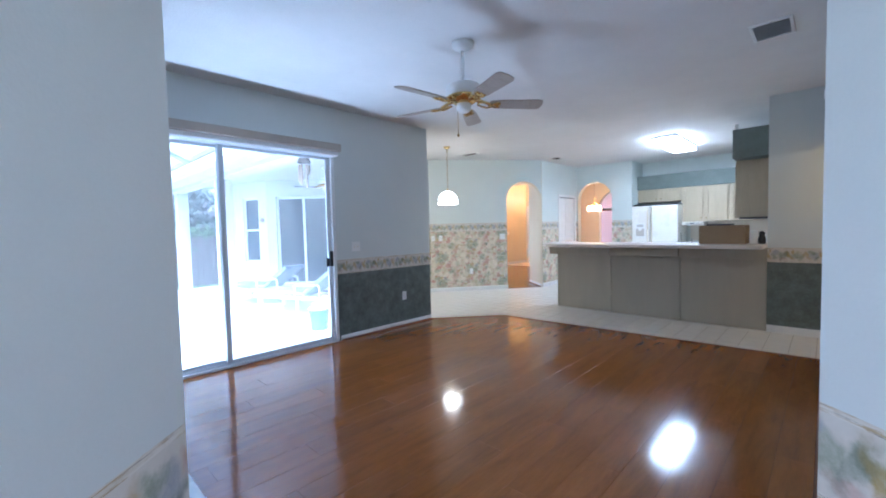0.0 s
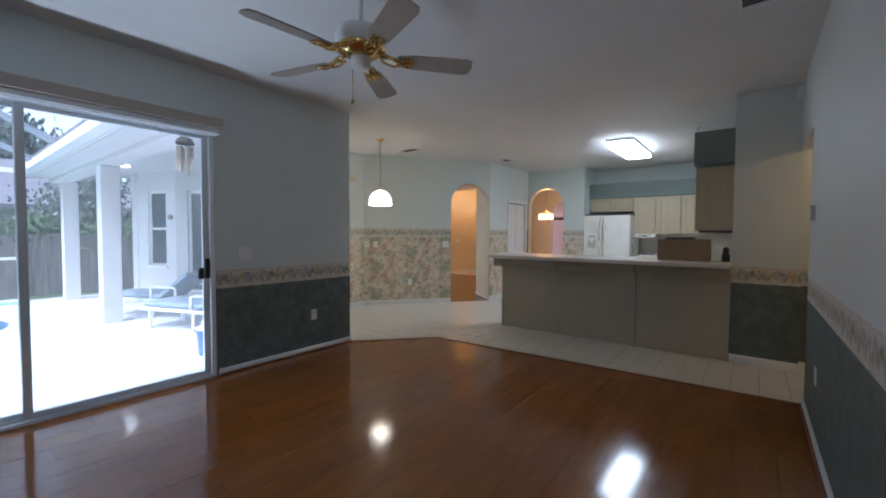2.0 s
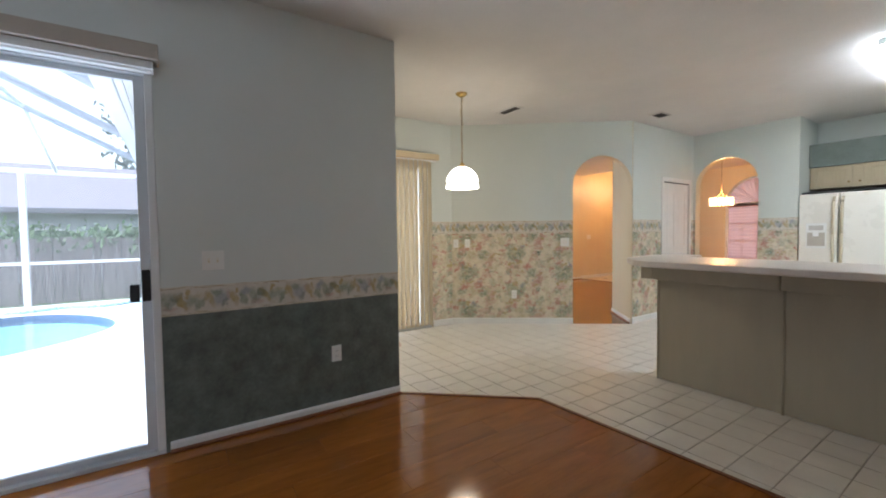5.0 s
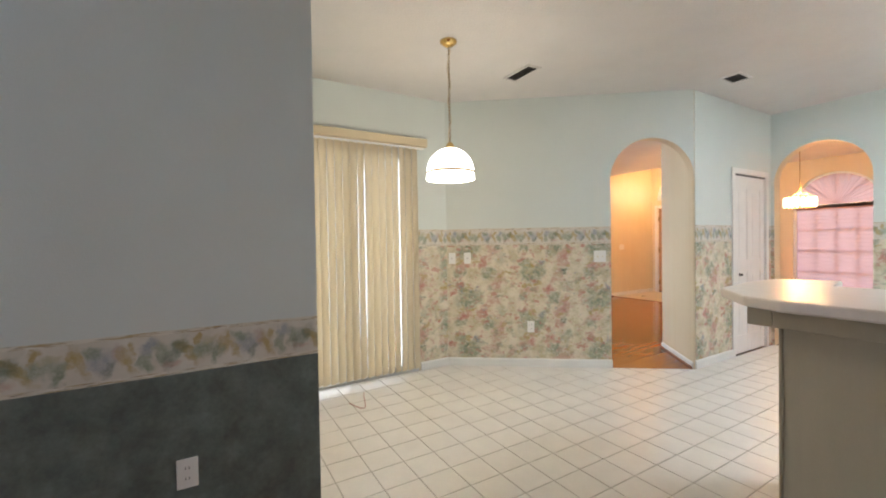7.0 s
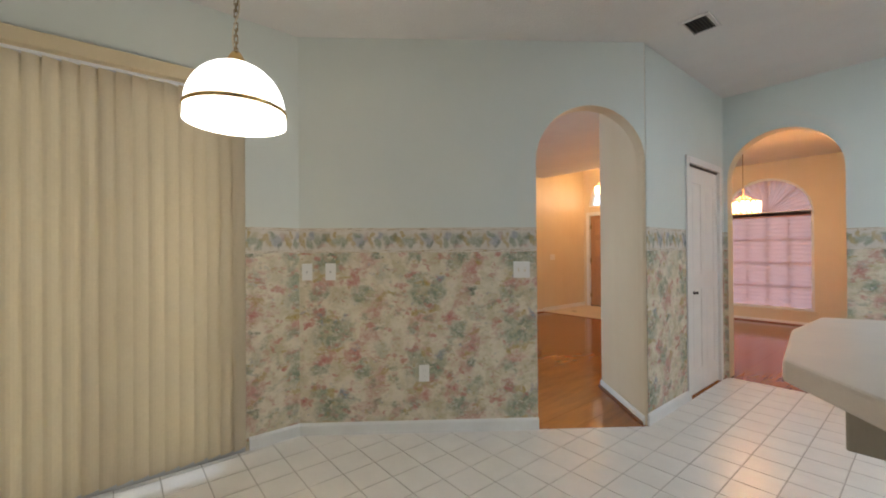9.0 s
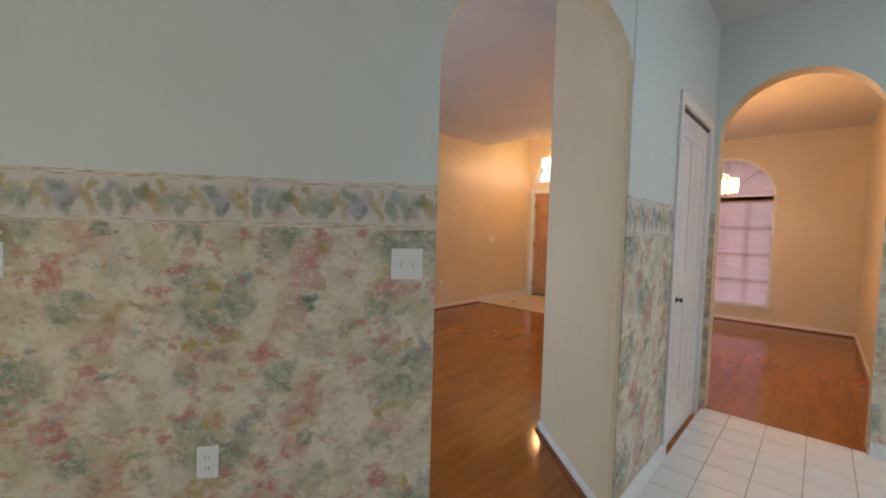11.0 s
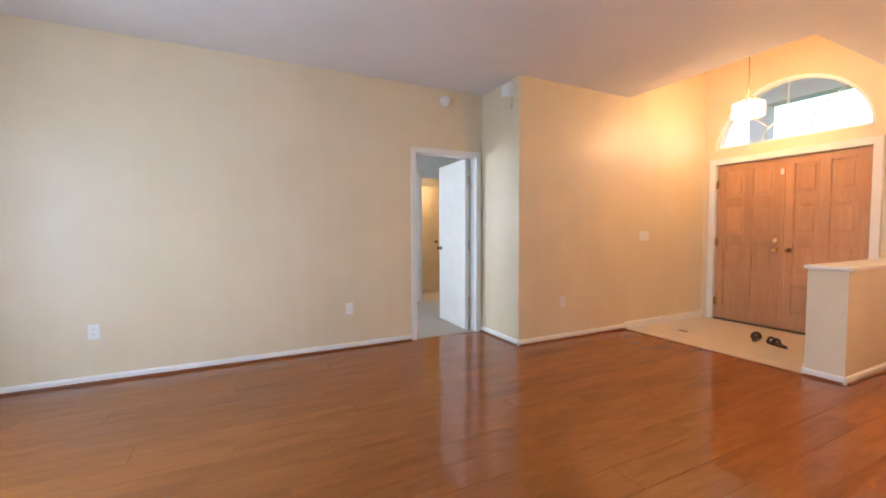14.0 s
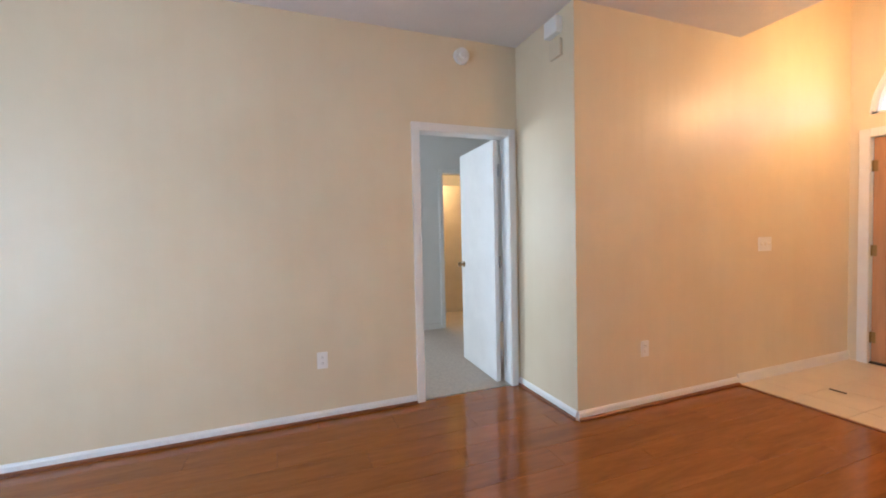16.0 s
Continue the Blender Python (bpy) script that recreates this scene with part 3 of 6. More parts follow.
wall("wall_passage", (-5.13, 8.652), (-4.503, 8.124), LIV, MINT, 0.02, label=lab_lv)
wall("wall_pantry", (-4.485, 8.14), (-4.485, 9.81), NOOK, MINT, 0.03, openings=[(0.778, 1.523, 0, 1.99, 0)], label=lab_nk, jamb=white)
wall("wall_pantry_back", (-5.13, 9.96), (-5.13, 8.652), [(0.0, mint)], LIV, 0.02, label=lab_lv)
wall("wall_dining_arch", (-4.485, 9.81), (-3.19, 9.81), NOOK, LIV, 0.15, openings=[(0.035, 0.855, 0, 2.345, 0.41)], label=lab_nk + " and an arched opening", jamb=yellow)
wall("wall_kitchen_west", (-3.19, 9.96), (-3.19, 10.55), MINT, LIV, 0.12, label="pale mint kitchen wall")
wall("wall_kitchen_north", (-3.19, 10.55), (-0.51, 10.55), MINT, LIV, 0.12, label="pale mint kitchen wall")
wall("wall_kitchen_east", (-0.51, 10.55), (-0.51, 6.52), MINT, MINT, 0.15, label="pale mint kitchen wall")
wall("wall_pillar", (-0.51, 6.37), (0.03, 6.37), FRE, FRE, 0.15, label=lab_fr)
wall("wall_hall_north", (0.03, 6.47), (1.6, 6.47), FRE, MINT, 0.12, label=lab_fr)
wall("wall_east", (0.0, 6.37), (0.0, 1.25), FRE, LIV, 0.12, openings=[(0.0, 0.97, 0, 2.13, 0)], label=lab_fr)
wall("wall_hall_east", (1.6, 6.47), (1.6, 5.2), LIV, LIV, 0.1, label=lab_lv)
wall("wall_hall_south", (1.6, 5.2), (0.12, 5.2), LIV, LIV, 0.1, label=lab_lv)
wall("wall_entry_diagonal", (0.0, 1.25), (-0.87, 0.38), FRE, FRE, 0.30, openings=[(0.01, 1.06, 0, 2.45, 0)], label=lab_fr, ends=FRE)
wall("wall_south", (-0.87, 0.38), (-4.39, 0.38), FR, OUT, 0.13, label=lab_fr)
wall("wall_entry_west", (-0.62, 0.1), (-0.62, 0.30), FR, FR, 0.1, label=lab_fr)
wall("wall_entry_back", (-0.72, -1.6), (-0.72, 0.24), FR, OUT, 0.1, label=lab_fr)
# unseen walls; their openings are made up for the two entry fill lamps
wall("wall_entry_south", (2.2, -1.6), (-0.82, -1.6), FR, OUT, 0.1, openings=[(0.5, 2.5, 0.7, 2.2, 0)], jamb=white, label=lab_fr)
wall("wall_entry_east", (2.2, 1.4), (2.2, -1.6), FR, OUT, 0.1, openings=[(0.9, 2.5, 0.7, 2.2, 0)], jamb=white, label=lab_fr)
wall("wall_entry_north", (0.12, 1.3), (2.3, 1.3), FR, OUT, 0.1, label=lab_fr)
wall("wall_living_west", (-8.97, 5.9), (-8.97, 10.40), LIV, BED, 0.12, openings=[(3.665, 4.415, 0, 2.03, 0)], label=lab_lv, jamb=white)
wall("wall_jog", (-9.09, 10.40), (-8.38, 10.40), LIV, BED, 0.12, label=lab_lv)
wall("wall_foyer_west", (-8.26, 10.40), (-8.26, 13.51), LIV, BED, 0.12, z1=3.75, label=lab_lv)
wall("wall_front_door", (-8.38, 13.51), (-6.28, 13.51), LIV, OUT, 0.2, z1=3.75, openings=[(0.265, 1.745, 0, 2.035, 0), (0.25, 1.75, 2.235, 2.935, 0.70)], label=lab_lv, jamb=white)
wall("wall_dining_step", (-6.28, 13.71), (-6.28, 14.0), LIV, OUT, 0.1, label=lab_lv)
wall("wall_dining_window", (-6.38, 13.85), (-3.35, 13.85), LIV, OUT, 0.2, openings=[(0.77, 1.99, 0.24, 2.47, 0.61)], label=lab_lv, jamb=white)
wall("wall_dining_east", (-3.5, 13.85), (-3.5, 9.96), LIV, OUT, 0.15, label=lab_lv)
wall("wall_living_south", (-6.02, 5.9), (-9.09, 5.9), LIV, OUT, 0.2, openings=[(0.12, 1.58, 0, 2.2, 0)], label=lab_lv, jamb=white)
wall("wall_bedroom_west", (-13.0, 6.0), (-13.0, 12.5), BED, OUT, 0.1, label="pale blue bedroom wall")
wall("wall_bedroom_north", (-13.0, 12.4), (-8.38, 12.4), BED, OUT, 0.1, label="pale blue bedroom wall")
wall("wall_bedroom_closet", (-11.1, 9.2), (-11.1, 12.4), BED, LIV, 0.1, openings=[(1.36, 2.06, 0, 2.06, 0)], label="pale blue bedroom wall", jamb=white)
wall("wall_bedroom_inner", (-11.2, 9.2), (-13.0, 9.2), BED, BED, 0.1, label="pale blue bedroom wall")
wall("wall_bedroom_south", (-9.09, 6.0), (-13.0, 6.0), BED, OUT, 0.1, label="pale blue bedroom wall")
# walls over the flat ceiling round the raised foyer
b = Build()
b.box((-8.26, 11.93, HIGH + 0.02), (-6.55, 12.0, 3.75), yellow)
b.box((-6.56, 12.0, HIGH + 0.02), (-6.46, 13.51, 3.75), yellow)
lone(b, "wall_foyer_raised", "yellow glazed plaster above the flat ceiling edge", "wall", "structure")

# ---- ceilings and roof ----
for nm, lo, hi in (("ceiling_family_room", (-4.4, -1.7), (2.3, 4.41)), ("ceiling_nook_kitchen", (-6.15, 4.41), (1.7, 9.88)), ("ceiling_kitchen_back", (-3.31, 9.88), (-0.4, 10.7)),
                   ("ceiling_living_south", (-13.1, 5.8), (-6.15, 9.88)), ("ceiling_living_north", (-13.1, 9.88), (-3.31, 12.0)), ("ceiling_dining", (-6.55, 12.0), (-3.3, 14.1)), ("ceiling_bedroom", (-13.1, 12.0), (-8.39, 12.6))):
    bb = Build()
    bb.box((lo[0], lo[1], HIGH + 0.001), (hi[0], hi[1], HIGH + 0.16), ceil_mat)
    lone(bb, nm, "white textured ceiling", "ceiling", "structure")
bb = Build()
bb.box((-8.5, 11.9, 3.75), (-6.4, 13.8, 3.85), ceil_mat)
lone(bb, "ceiling_foyer", "raised white foyer ceiling", "ceiling", "structure")


# ---- baseboards ----
def baseboard(a, c, shoe=False, inward=(0, 0)):
    a, c = Vector(a), Vector(c)
    d = (c - a).normalized()
    nrm = Vector((d.y, -d.x))
    bb = Build()

    def strip(off, w, h, mat, cham):
        prof = [(off, 0.001), (off + w, 0.001), (off + w, h - cham), (off + w * 0.4, h), (off, h)]
        rows = []
        for o in (a, c):
            rows.append([bb.bm.verts.new((o.x + nrm.x * u, o.y + nrm.y * u, z)) for u, z in prof])
        i = bb.index(mat)
        for k in range(len(prof)):
            j = (k + 1) % len(prof)
            bb.bm.faces.new((rows[0][k], rows[0][j], rows[1][j], rows[1][k])).material_index = i
        for r in rows:
            bb.bm.faces.new(r).material_index = i
    strip(0.001, 0.014, 0.062 if shoe else 0.085, white, 0.015)
    if shoe:
        strip(0.0155, 0.016, 0.020, shoe_wood, 0.008)
    return lone(bb, "baseboard", "white painted baseboard" + (" with red-brown shoe moulding" if shoe else ""), "baseboard", "structure")


for a, c, s in (((-4.19, 2.90), (-4.19, 4.41), True), ((-4.19, 0.38), (-4.19, 0.46), False), ((-4.21, 4.41), (-5.944, 4.41), False), ((-5.944, 5.83), (-5.944, 6.155), False), ((-5.944, 6.155), (-4.95, 7.48), False),
                ((-4.485, 8.12), (-4.485, 8.86), False), ((-3.62, 9.81), (-3.19, 9.81), False), ((-0.51, 6.37), (0.03, 6.37), False), ((0.03, 6.47), (1.6, 6.47), False), ((0.0, 5.39), (0.0, 1.26), True),
                ((-5.13, 8.652), (-4.50, 8.122), True), ((-0.87, 0.38), (-4.19, 0.38), True), ((-8.97, 5.9), (-8.97, 9.50), True), ((-8.97, 10.40), (-8.26, 10.40), True), ((-8.26, 10.40), (-8.26, 11.97), True),
                ((-8.26, 11.97), (-8.26, 13.51), False), ((-6.28, 13.85), (-3.5, 13.85), True), ((-3.5, 13.85), (-3.5, 9.96), True), ((-11.1, 9.2), (-11.1, 10.49), False), ((-6.02, 5.9), (-6.2, 5.9), True)):
    baseboard(a, c, s)

# ---- patio door, windows and doors ----
def sliding_door(name, x, y0, y1, z1, stiles, label, handle_y=None):
    """An aluminium sliding door in the plane x."""
    base = (x, (y0 + y1) / 2, 0)
    r = thing(name, label, "sliding door", base, kind="structure")
    b = Build()
    b.box((x - 0.13, y0, 0.0), (x + 0.0, y1, 0.022), alum).box((x - 0.05, y0, 0.022), (x - 0.04, y1, 0.04), alum).box((x - 0.10, y0, 0.022), (x - 0.09, y1, 0.04), alum)
    b.box((x - 0.13, y0, z1 - 0.045), (x, y1, z1), alum)
    for y in (y0, y1 - 0.04):
        b.box((x - 0.13, y, 0.022), (x, y + 0.04, z1 - 0.045), white_alum, 0.004)
    b.done("frame", r, base)
    for k, (a, c, dx) in enumerate(stiles):
        b = Build()
        xs = x - 0.045 - dx
        for y in (a, c - 0.05):
            b.box((xs - 0.015, y, 0.04), (xs + 0.015, y + 0.05, z1 - 0.05), alum, 0.004)
        b.box((xs - 0.015, a + 0.05, 0.04), (xs + 0.015, c - 0.05, 0.065), alum, 0.004)
        b.box((xs - 0.015, a + 0.05, z1 - 0.08), (xs + 0.015, c - 0.05, z1 - 0.05), alum, 0.004)
        sash = b.done("sash", r, base)
        b = Build()
        b.box((xs - 0.003, a + 0.05, 0.065), (xs + 0.003, c - 0.05, z1 - 0.08), dusty_glass)
        g = b.done("pane", r, base)
        g.visible_shadow = False
    if handle_y:
        b = Build()
        b.box((x - 0.035, handle_y - 0.02, 0.90), (x + 0.0, handle_y + 0.02, 1.08), black, 0.006).box((x - 0.02, handle_y - 0.075, 0.90), (x + 0.004, handle_y - 0.03, 1.0), black, 0.006)
        b.done("handle", r, base)
    return r


sliding_door("door_patio", -4.19, 0.47, 2.88, 2.22, [(0.51, 1.70, 0.05), (1.65, 2.84, 0.0)], "grey aluminium sliding glass door to the pool patio", 2.815)
sliding_door("door_nook", -5.95, 4.49, 5.81, 2.2, [(4.53, 5.18, 0.05), (5.13, 5.77, 0.0)], "white aluminium sliding door behind closed vertical blinds")

b = Build()
b.box((-4.188, 0.50, 2.225), (-4.065, 2.915, 2.31), valance_mat, 0.006)
b.box((-4.186, 0.52, 2.18), (-4.09, 2.89, 2.222), white_alum, 0.003)
lone(b, "valance", "taupe blind valance above the patio door", "valance")


def blinds(name, x, y0, y1, count, top, mat, angle, label, width=0.089, rail=None):
    base = (x, (y0 + y1) / 2, top)
    r = thing(name, label, "blinds", base)
    b = Build()
    b.box((x - 0.02, rail[0], top - 0.03), (x + 0.02, rail[1], top), white_alum, 0.003)
    b.done("headrail", r, base)
    sl = Build()
    for k in range(6):
        u0, u1 = -0.5 + k / 6, -0.5 + (k + 1) / 6
        c0, c1 = 0.010 * (1 - (2 * u0) ** 2), 0.010 * (1 - (2 * u1) ** 2)
        h = top - 0.035
        sl.poly([(c0, u0 * width, -h + 0.05), (c1, u1 * width, -h + 0.05), (c1, u1 * width, 0), (c0, u0 * width, 0)], mat)
        sl.poly([(c1 - 0.002, u1 * width, -h + 0.05), (c0 - 0.002, u0 * width, -h + 0.05), (c0 - 0.002, u0 * width, 0), (c1 - 0.002, u1 * width, 0)], mat)
    me = sl.mesh("vane")
    for k in range(count):
        y = y0 + (y1 - y0) * (k + 0.5) / count
        ob = new("slat", me)
        adopt(ob, r, base)
        ob.matrix_basis = pose(x, y, top - 0.032, 0, 0, angle + random.uniform(-4.5, 4.5))
    return r


blinds("vertical_blind", -4.13, 0.57, 0.93, 22, 2.20, vane_dark, 68, "taupe striped vertical blind drawn open in a stack", rail=(0.53, 2.88))
blinds("vertical_blind", -5.885, 4.43, 5.80, 20, 2.24, vane, 28, "closed cream fabric vertical blind over the nook door", rail=(4.46, 5.86))
b = Build()
b.box((-5.942, 4.415, 2.225), (-5.81, 5.875, 2.30), valance_cream, 0.006)
lone(b, "valance", "cream blind valance in the breakfast nook", "valance")

# nook window with roller shade
base = (-4.95, 4.41, 0.86)
r = thing("window_nook", "white-framed window with a lowered tan roller shade", "window", base, kind="structure")
b = Build()
b.box((-5.45, 4.405, 0.83), (-4.45, 4.445, 0.86), white, 0.004).box((-5.42, 4.28, 0.835), (-4.48, 4.408, 0.858), white)
b.done("sill", r, base)
b = Build()
for lo, hi in (((-5.42, 4.27, 0.86), (-5.37, 4.35, 2.12)), ((-4.53, 4.27, 0.86), (-4.48, 4.35, 2.12)), ((-5.37, 4.27, 2.07), (-4.53, 4.35, 2.12)), ((-5.37, 4.27, 0.86), (-4.53, 4.35, 0.91)), ((-5.37, 4.28, 1.46), (-4.53, 4.34, 1.50))):
    b.box(lo, hi, white, 0.003)
b.done("frame", r, base)
b = Build()
b.box((-5.37, 4.30, 0.91), (-4.53, 4.306, 2.07), glass)
b.done("pane", r, base).visible_shadow = False
b = Build()
b.box((-5.40, 4.375, 0.885), (-4.50, 4.378, 2.10), roller)
b.rod((-5.40, 4.385, 2.095), (-4.50, 4.385, 2.095), 0.02, roller)
b.rod((-5.40, 4.377, 0.885), (-4.50, 4.377, 0.885), 0.008, white)
b.done("shade", r, base)


def casing(name, axis, plane, a, c, top, depth=0.018, w=0.06, mat=white, label="white door casing"):
    """Flat trim round an opening from a to c; depth has the sign of the side that it stands on."""
    b = Build()

    def put(u0, u1, z0, z1):
        lo, hi = sorted((plane, plane + depth))
        if axis == "x":
            b.box((lo, u0, z0), (hi, u1, z1), mat, 0.004)
        else:
            b.box((u0, lo, z0), (u1, hi, z1), mat, 0.004)
    put(a - w, a, 0.0, top + w)
    put(c, c + w, 0.0, top + w)
    put(a, c, top, top + w)
    return lone(b, name, label, "trim", "structure")


def panel_door(name, width, height, rows, mat, label, knob, hinges, cols=2, m=None, thick=0.04, knob_z=0.95, knob_u=None, kr=1.0, sink=0.010):
    """A panelled leaf, hinged at u = 0, in the plane v = 0; rows: (z0, z1) of the panels."""
    r = tagged(new(name), label, "door", "", "structure")
    r.matrix_world = m
    b = Build()
    st = 0.095 if cols == 2 else 0.10
    pw = (width - st * (cols + 1)) / cols
    zs = [0.0] + [z for row in rows for z in row] + [height]
    if not rows:
        b.box((0, 0, 0), (width, thick, height), mat, 0.003)
    for k in range(cols + 1 if rows else 0):
        u = k * (pw + st)
        b.box((u, 0, 0), (u + st, thick, height), mat, 0.003)
    for z0, z1 in zip(zs[::2], zs[1::2]) if rows else ():
        for k in range(cols):
            u = st + k * (pw + st)
            b.box((u, 0.0005, z0), (u + pw, thick - 0.0005, z1), mat)
    leaf = b.done("leaf")
    leaf.parent = r
    for z0, z1 in rows:
        for k in range(cols):
            u = st + k * (pw + st)
            q = Build()
            q.box((u, sink, z0), (u + pw, thick - sink, z1), mat)
            q.box((u + 0.040, sink * 0.6, z0 + 0.040), (u + pw - 0.040, thick - sink * 0.6, z1 - 0.040), mat, sink * 0.38)
            ob = q.done("panel")
            ob.parent = r
    if knob:
        q = Build()
        ku = width - 0.065 if knob_u is None else knob_u
        for s in (-1, 1):
            v0 = 0.0 if s < 0 else thick
            q.rod((ku, v0, knob_z), (ku, v0 + s * 0.008, knob_z), 0.028 * kr, knob, seg=20)
            q.rod((ku, v0 + s * 0.008, knob_z), (ku, v0 + s * 0.035 * kr, knob_z), 0.010 * kr, knob)
            q.rod((ku, v0 + s * 0.035 * kr, knob_z), (ku, v0 + s * 0.048 * kr, knob_z), 0.020 * kr, knob, 0.026 * kr, seg=20)
            q.rod((ku, v0 + s * 0.048 * kr, knob_z), (ku, v0 + s * 0.062 * kr, knob_z), 0.026 * kr, knob, 0.014 * kr, seg=20)
        q.done("knob").parent = r
    if hinges:
        for z in (0.22, height / 2, height - 0.25):
            q = Build()
            q.rod((-0.006, -0.006, z - 0.05), (-0.006, -0.006, z + 0.05), 0.007, hinges)
            q.box((-0.002, -0.003, z - 0.05), (0.03, 0.0, z + 0.05), hinges)
            q.done("hinge").parent = r
    return r


# bedroom door stands open into the bedroom, hinged on the north jamb
casing("trim_bedroom_door", "x", -8.97, 9.565, 10.315, 2.03)
panel_door("door_bedroom", 0.745, 2.02, [], white, "flush white bedroom door standing open", old_brass, steel, m=pose(-9.075, 10.275, 0.008, 0, 0, 178))
casing("trim_closet_door", "x", -11.1, 10.56, 11.26, 2.06)
panel_door("door_closet", 0.70, 2.0, [], M("warm_white_door_paint", (0.72, 0.66, 0.55), 0.4), "flush cream closet door", old_brass, None, m=pose(-12.0, 10.62, 0.02, 0, 0, 90))
# pantry door, closed
casing("trim_pantry_door", "x", -4.485, 8.918, 9.663, 1.99, depth=0.014)
panel_door("door_pantry", 0.735, 1.965, [(0.2, 0.9), (1.03, 1.83)], white, "white two-panel pantry door, closed", black, None, m=pose(-4.537, 9.658, 0.008, 0, 0, -90), knob_u=0.60, knob_z=0.875, kr=0.55, sink=0.006)
b = Build()
b.box((-4.53, 8.92, 1.974), (-4.488, 9.66, 1.989), black)
lone(b, "track", "dark metal door track in the pantry door head", "track")

# front doors
eight = [(0.19, 0.54), (0.65, 1.0), (1.11, 1.46), (1.58, 1.92)]
casing("trim_front_door", "y", 13.51, -8.115, -6.635, 2.035, depth=-0.02, w=0.075)
panel_door("door_front", 0.73, 2.01, eight, door_wood, "reddish cedar double front door leaf with eight panels", brass, old_brass, m=pose(-8.107, 13.535, 0.02), knob_z=0.93, sink=0.017)
panel_door("door_front", 0.73, 2.01, eight, door_wood, "reddish cedar double front door leaf with eight panels", old_brass, old_brass, m=pose(-6.643, 13.575, 0.02, 0, 0, 180), knob_z=0.93, sink=0.017)
b = Build()
b.box((-7.385, 13.525, 0.02), (-7.365, 13.58, 2.03), door_wood, 0.003)
b.box((-8.11, 13.51, 0.001), (-6.64, 13.68, 0.018), black)
lone(b, "threshold", "dark threshold and meeting strip of the front doors", "threshold", "structure")
b = Build()
b.box((-7.405, 13.515, 1.83), (-7.375, 13.535, 1.90), plate_mat, 0.004)
lone(b, "door_sensor", "small white alarm contact on the front door", "sensor")
# second lock
b = Build()
b.rod((-7.44, 13.535, 1.06), (-7.44, 13.515, 1.06), 0.026, brass, seg=20)
lone(b, "deadbolt", "round brass deadbolt on the front door", "lock")


def fan_window(name, cx, y, z0, rx, rz, label, muntins, mat=white):
    base = (cx, y, z0)
    r = thing(name, label, "window", base, kind="structure")
    b = Build()
    n = 40
    arc = [(cx + rx * math.cos(math.pi * k / n), z0 + rz * math.sin(math.pi * k / n)) for k in range(n + 1)]
    inner = [(cx + (rx - 0.035) * math.cos(math.pi * k / n), z0 + 0.0 + (rz - 0.035) * math.sin(math.pi * k / n)) for k in range(n + 1)]
    for k in range(n):
        for y0, y1 in ((y - 0.012, y + 0.03),):
            a, c, d, e = arc[k], arc[k + 1], inner[k + 1], inner[k]
            b.poly([(a[0], y0, a[1]), (c[0], y0, c[1]), (d[0], y0, d[1]), (e[0], y0, e[1])], mat)
            b.poly([(d[0], y0, d[1]), (e[0], y0, e[1]), (e[0], y1, e[1]), (d[0], y1, d[1])], mat)
    b.box((cx - rx, y - 0.012, z0), (cx + rx, y + 0.03, z0 + 0.03), mat)
    b.done("frame", r, base)
    b = Build()
    for a0 in muntins:
        a0 = radians(a0)
        b.rod((cx + 0.24 * math.cos(a0), y + 0.01, z0 + 0.24 * math.sin(a0)), (cx + (rx - 0.03) * math.cos(a0), y + 0.01, z0 + (rz - 0.03) * math.sin(a0)), 0.009, mat, seg=6)
    pts = [(cx + 0.24 * math.cos(math.pi * k / 16), y + 0.01, z0 + 0.03 + 0.23 * math.sin(math.pi * k / 16)) for k in range(17)]
    b.tube(pts, 0.009, mat, 6)
    b.done("muntin", r, base)
    b = Build()
    b.poly([(x, y + 0.015, z) for x, z in inner], glass)
    b.done("pane", r, base).visible_shadow = False
    return r


fan_window("window_fanlight", -7.38, 13.56, 2.235, 0.75, 0.70, "half-round fanlight over the front doors", (45, 90, 135))

# dining window with mauve shade
base = (-5.0, 13.85, 0.24)
r = thing("window_dining", "tall arched window covered by a mauve pleated shade", "window", base, kind="structure")
b = Build()
n = 32
for k in range(n):
    for r0, r1, y0 in ((0.61, 0.575, 13.90),):
        a0, a1 = math.pi * k / n, math.pi * (k + 1) / n
        P = lambda rr, aa: (-5.0 + rr * math.cos(aa), 1.86 + rr * math.sin(aa))
        q = [P(r0, a0), P(r0, a1), P(r1, a1), P(r1, a0)]
        b.poly([(x, y0, z) for x, z in q], white)
for lo, hi in (((-5.61, 13.88, 0.24), (-5.57, 13.93, 1.86)), ((-4.43, 13.88, 0.24), (-4.39, 13.93, 1.86)), ((-5.57, 13.88, 0.24), (-4.43, 13.93, 0.28)), ((-5.57, 13.88, 1.82), (-4.43, 13.93, 1.89))):
    b.box(lo, hi, white, 0.003)
for x in (-5.285, -5.0, -4.715):
    b.box((x - 0.010, 13.933, 0.28), (x + 0.010, 13.955, 1.82), white)
for z in (0.63, 1.02, 1.42):
    b.box((-5.57, 13.9335, z - 0.011), (-4.43, 13.9545, z + 0.011), white)
for a0 in (45, 90, 135):
    a0 = radians(a0)
    b.rod((-5.0, 13.935, 1.89), (-5.0 + 0.57 * math.cos(a0), 13.935, 1.88 + 0.57 * math.sin(a0)), 0.012, white, seg=6)
b.done("frame", r, base)
b = Build()
folds = 44
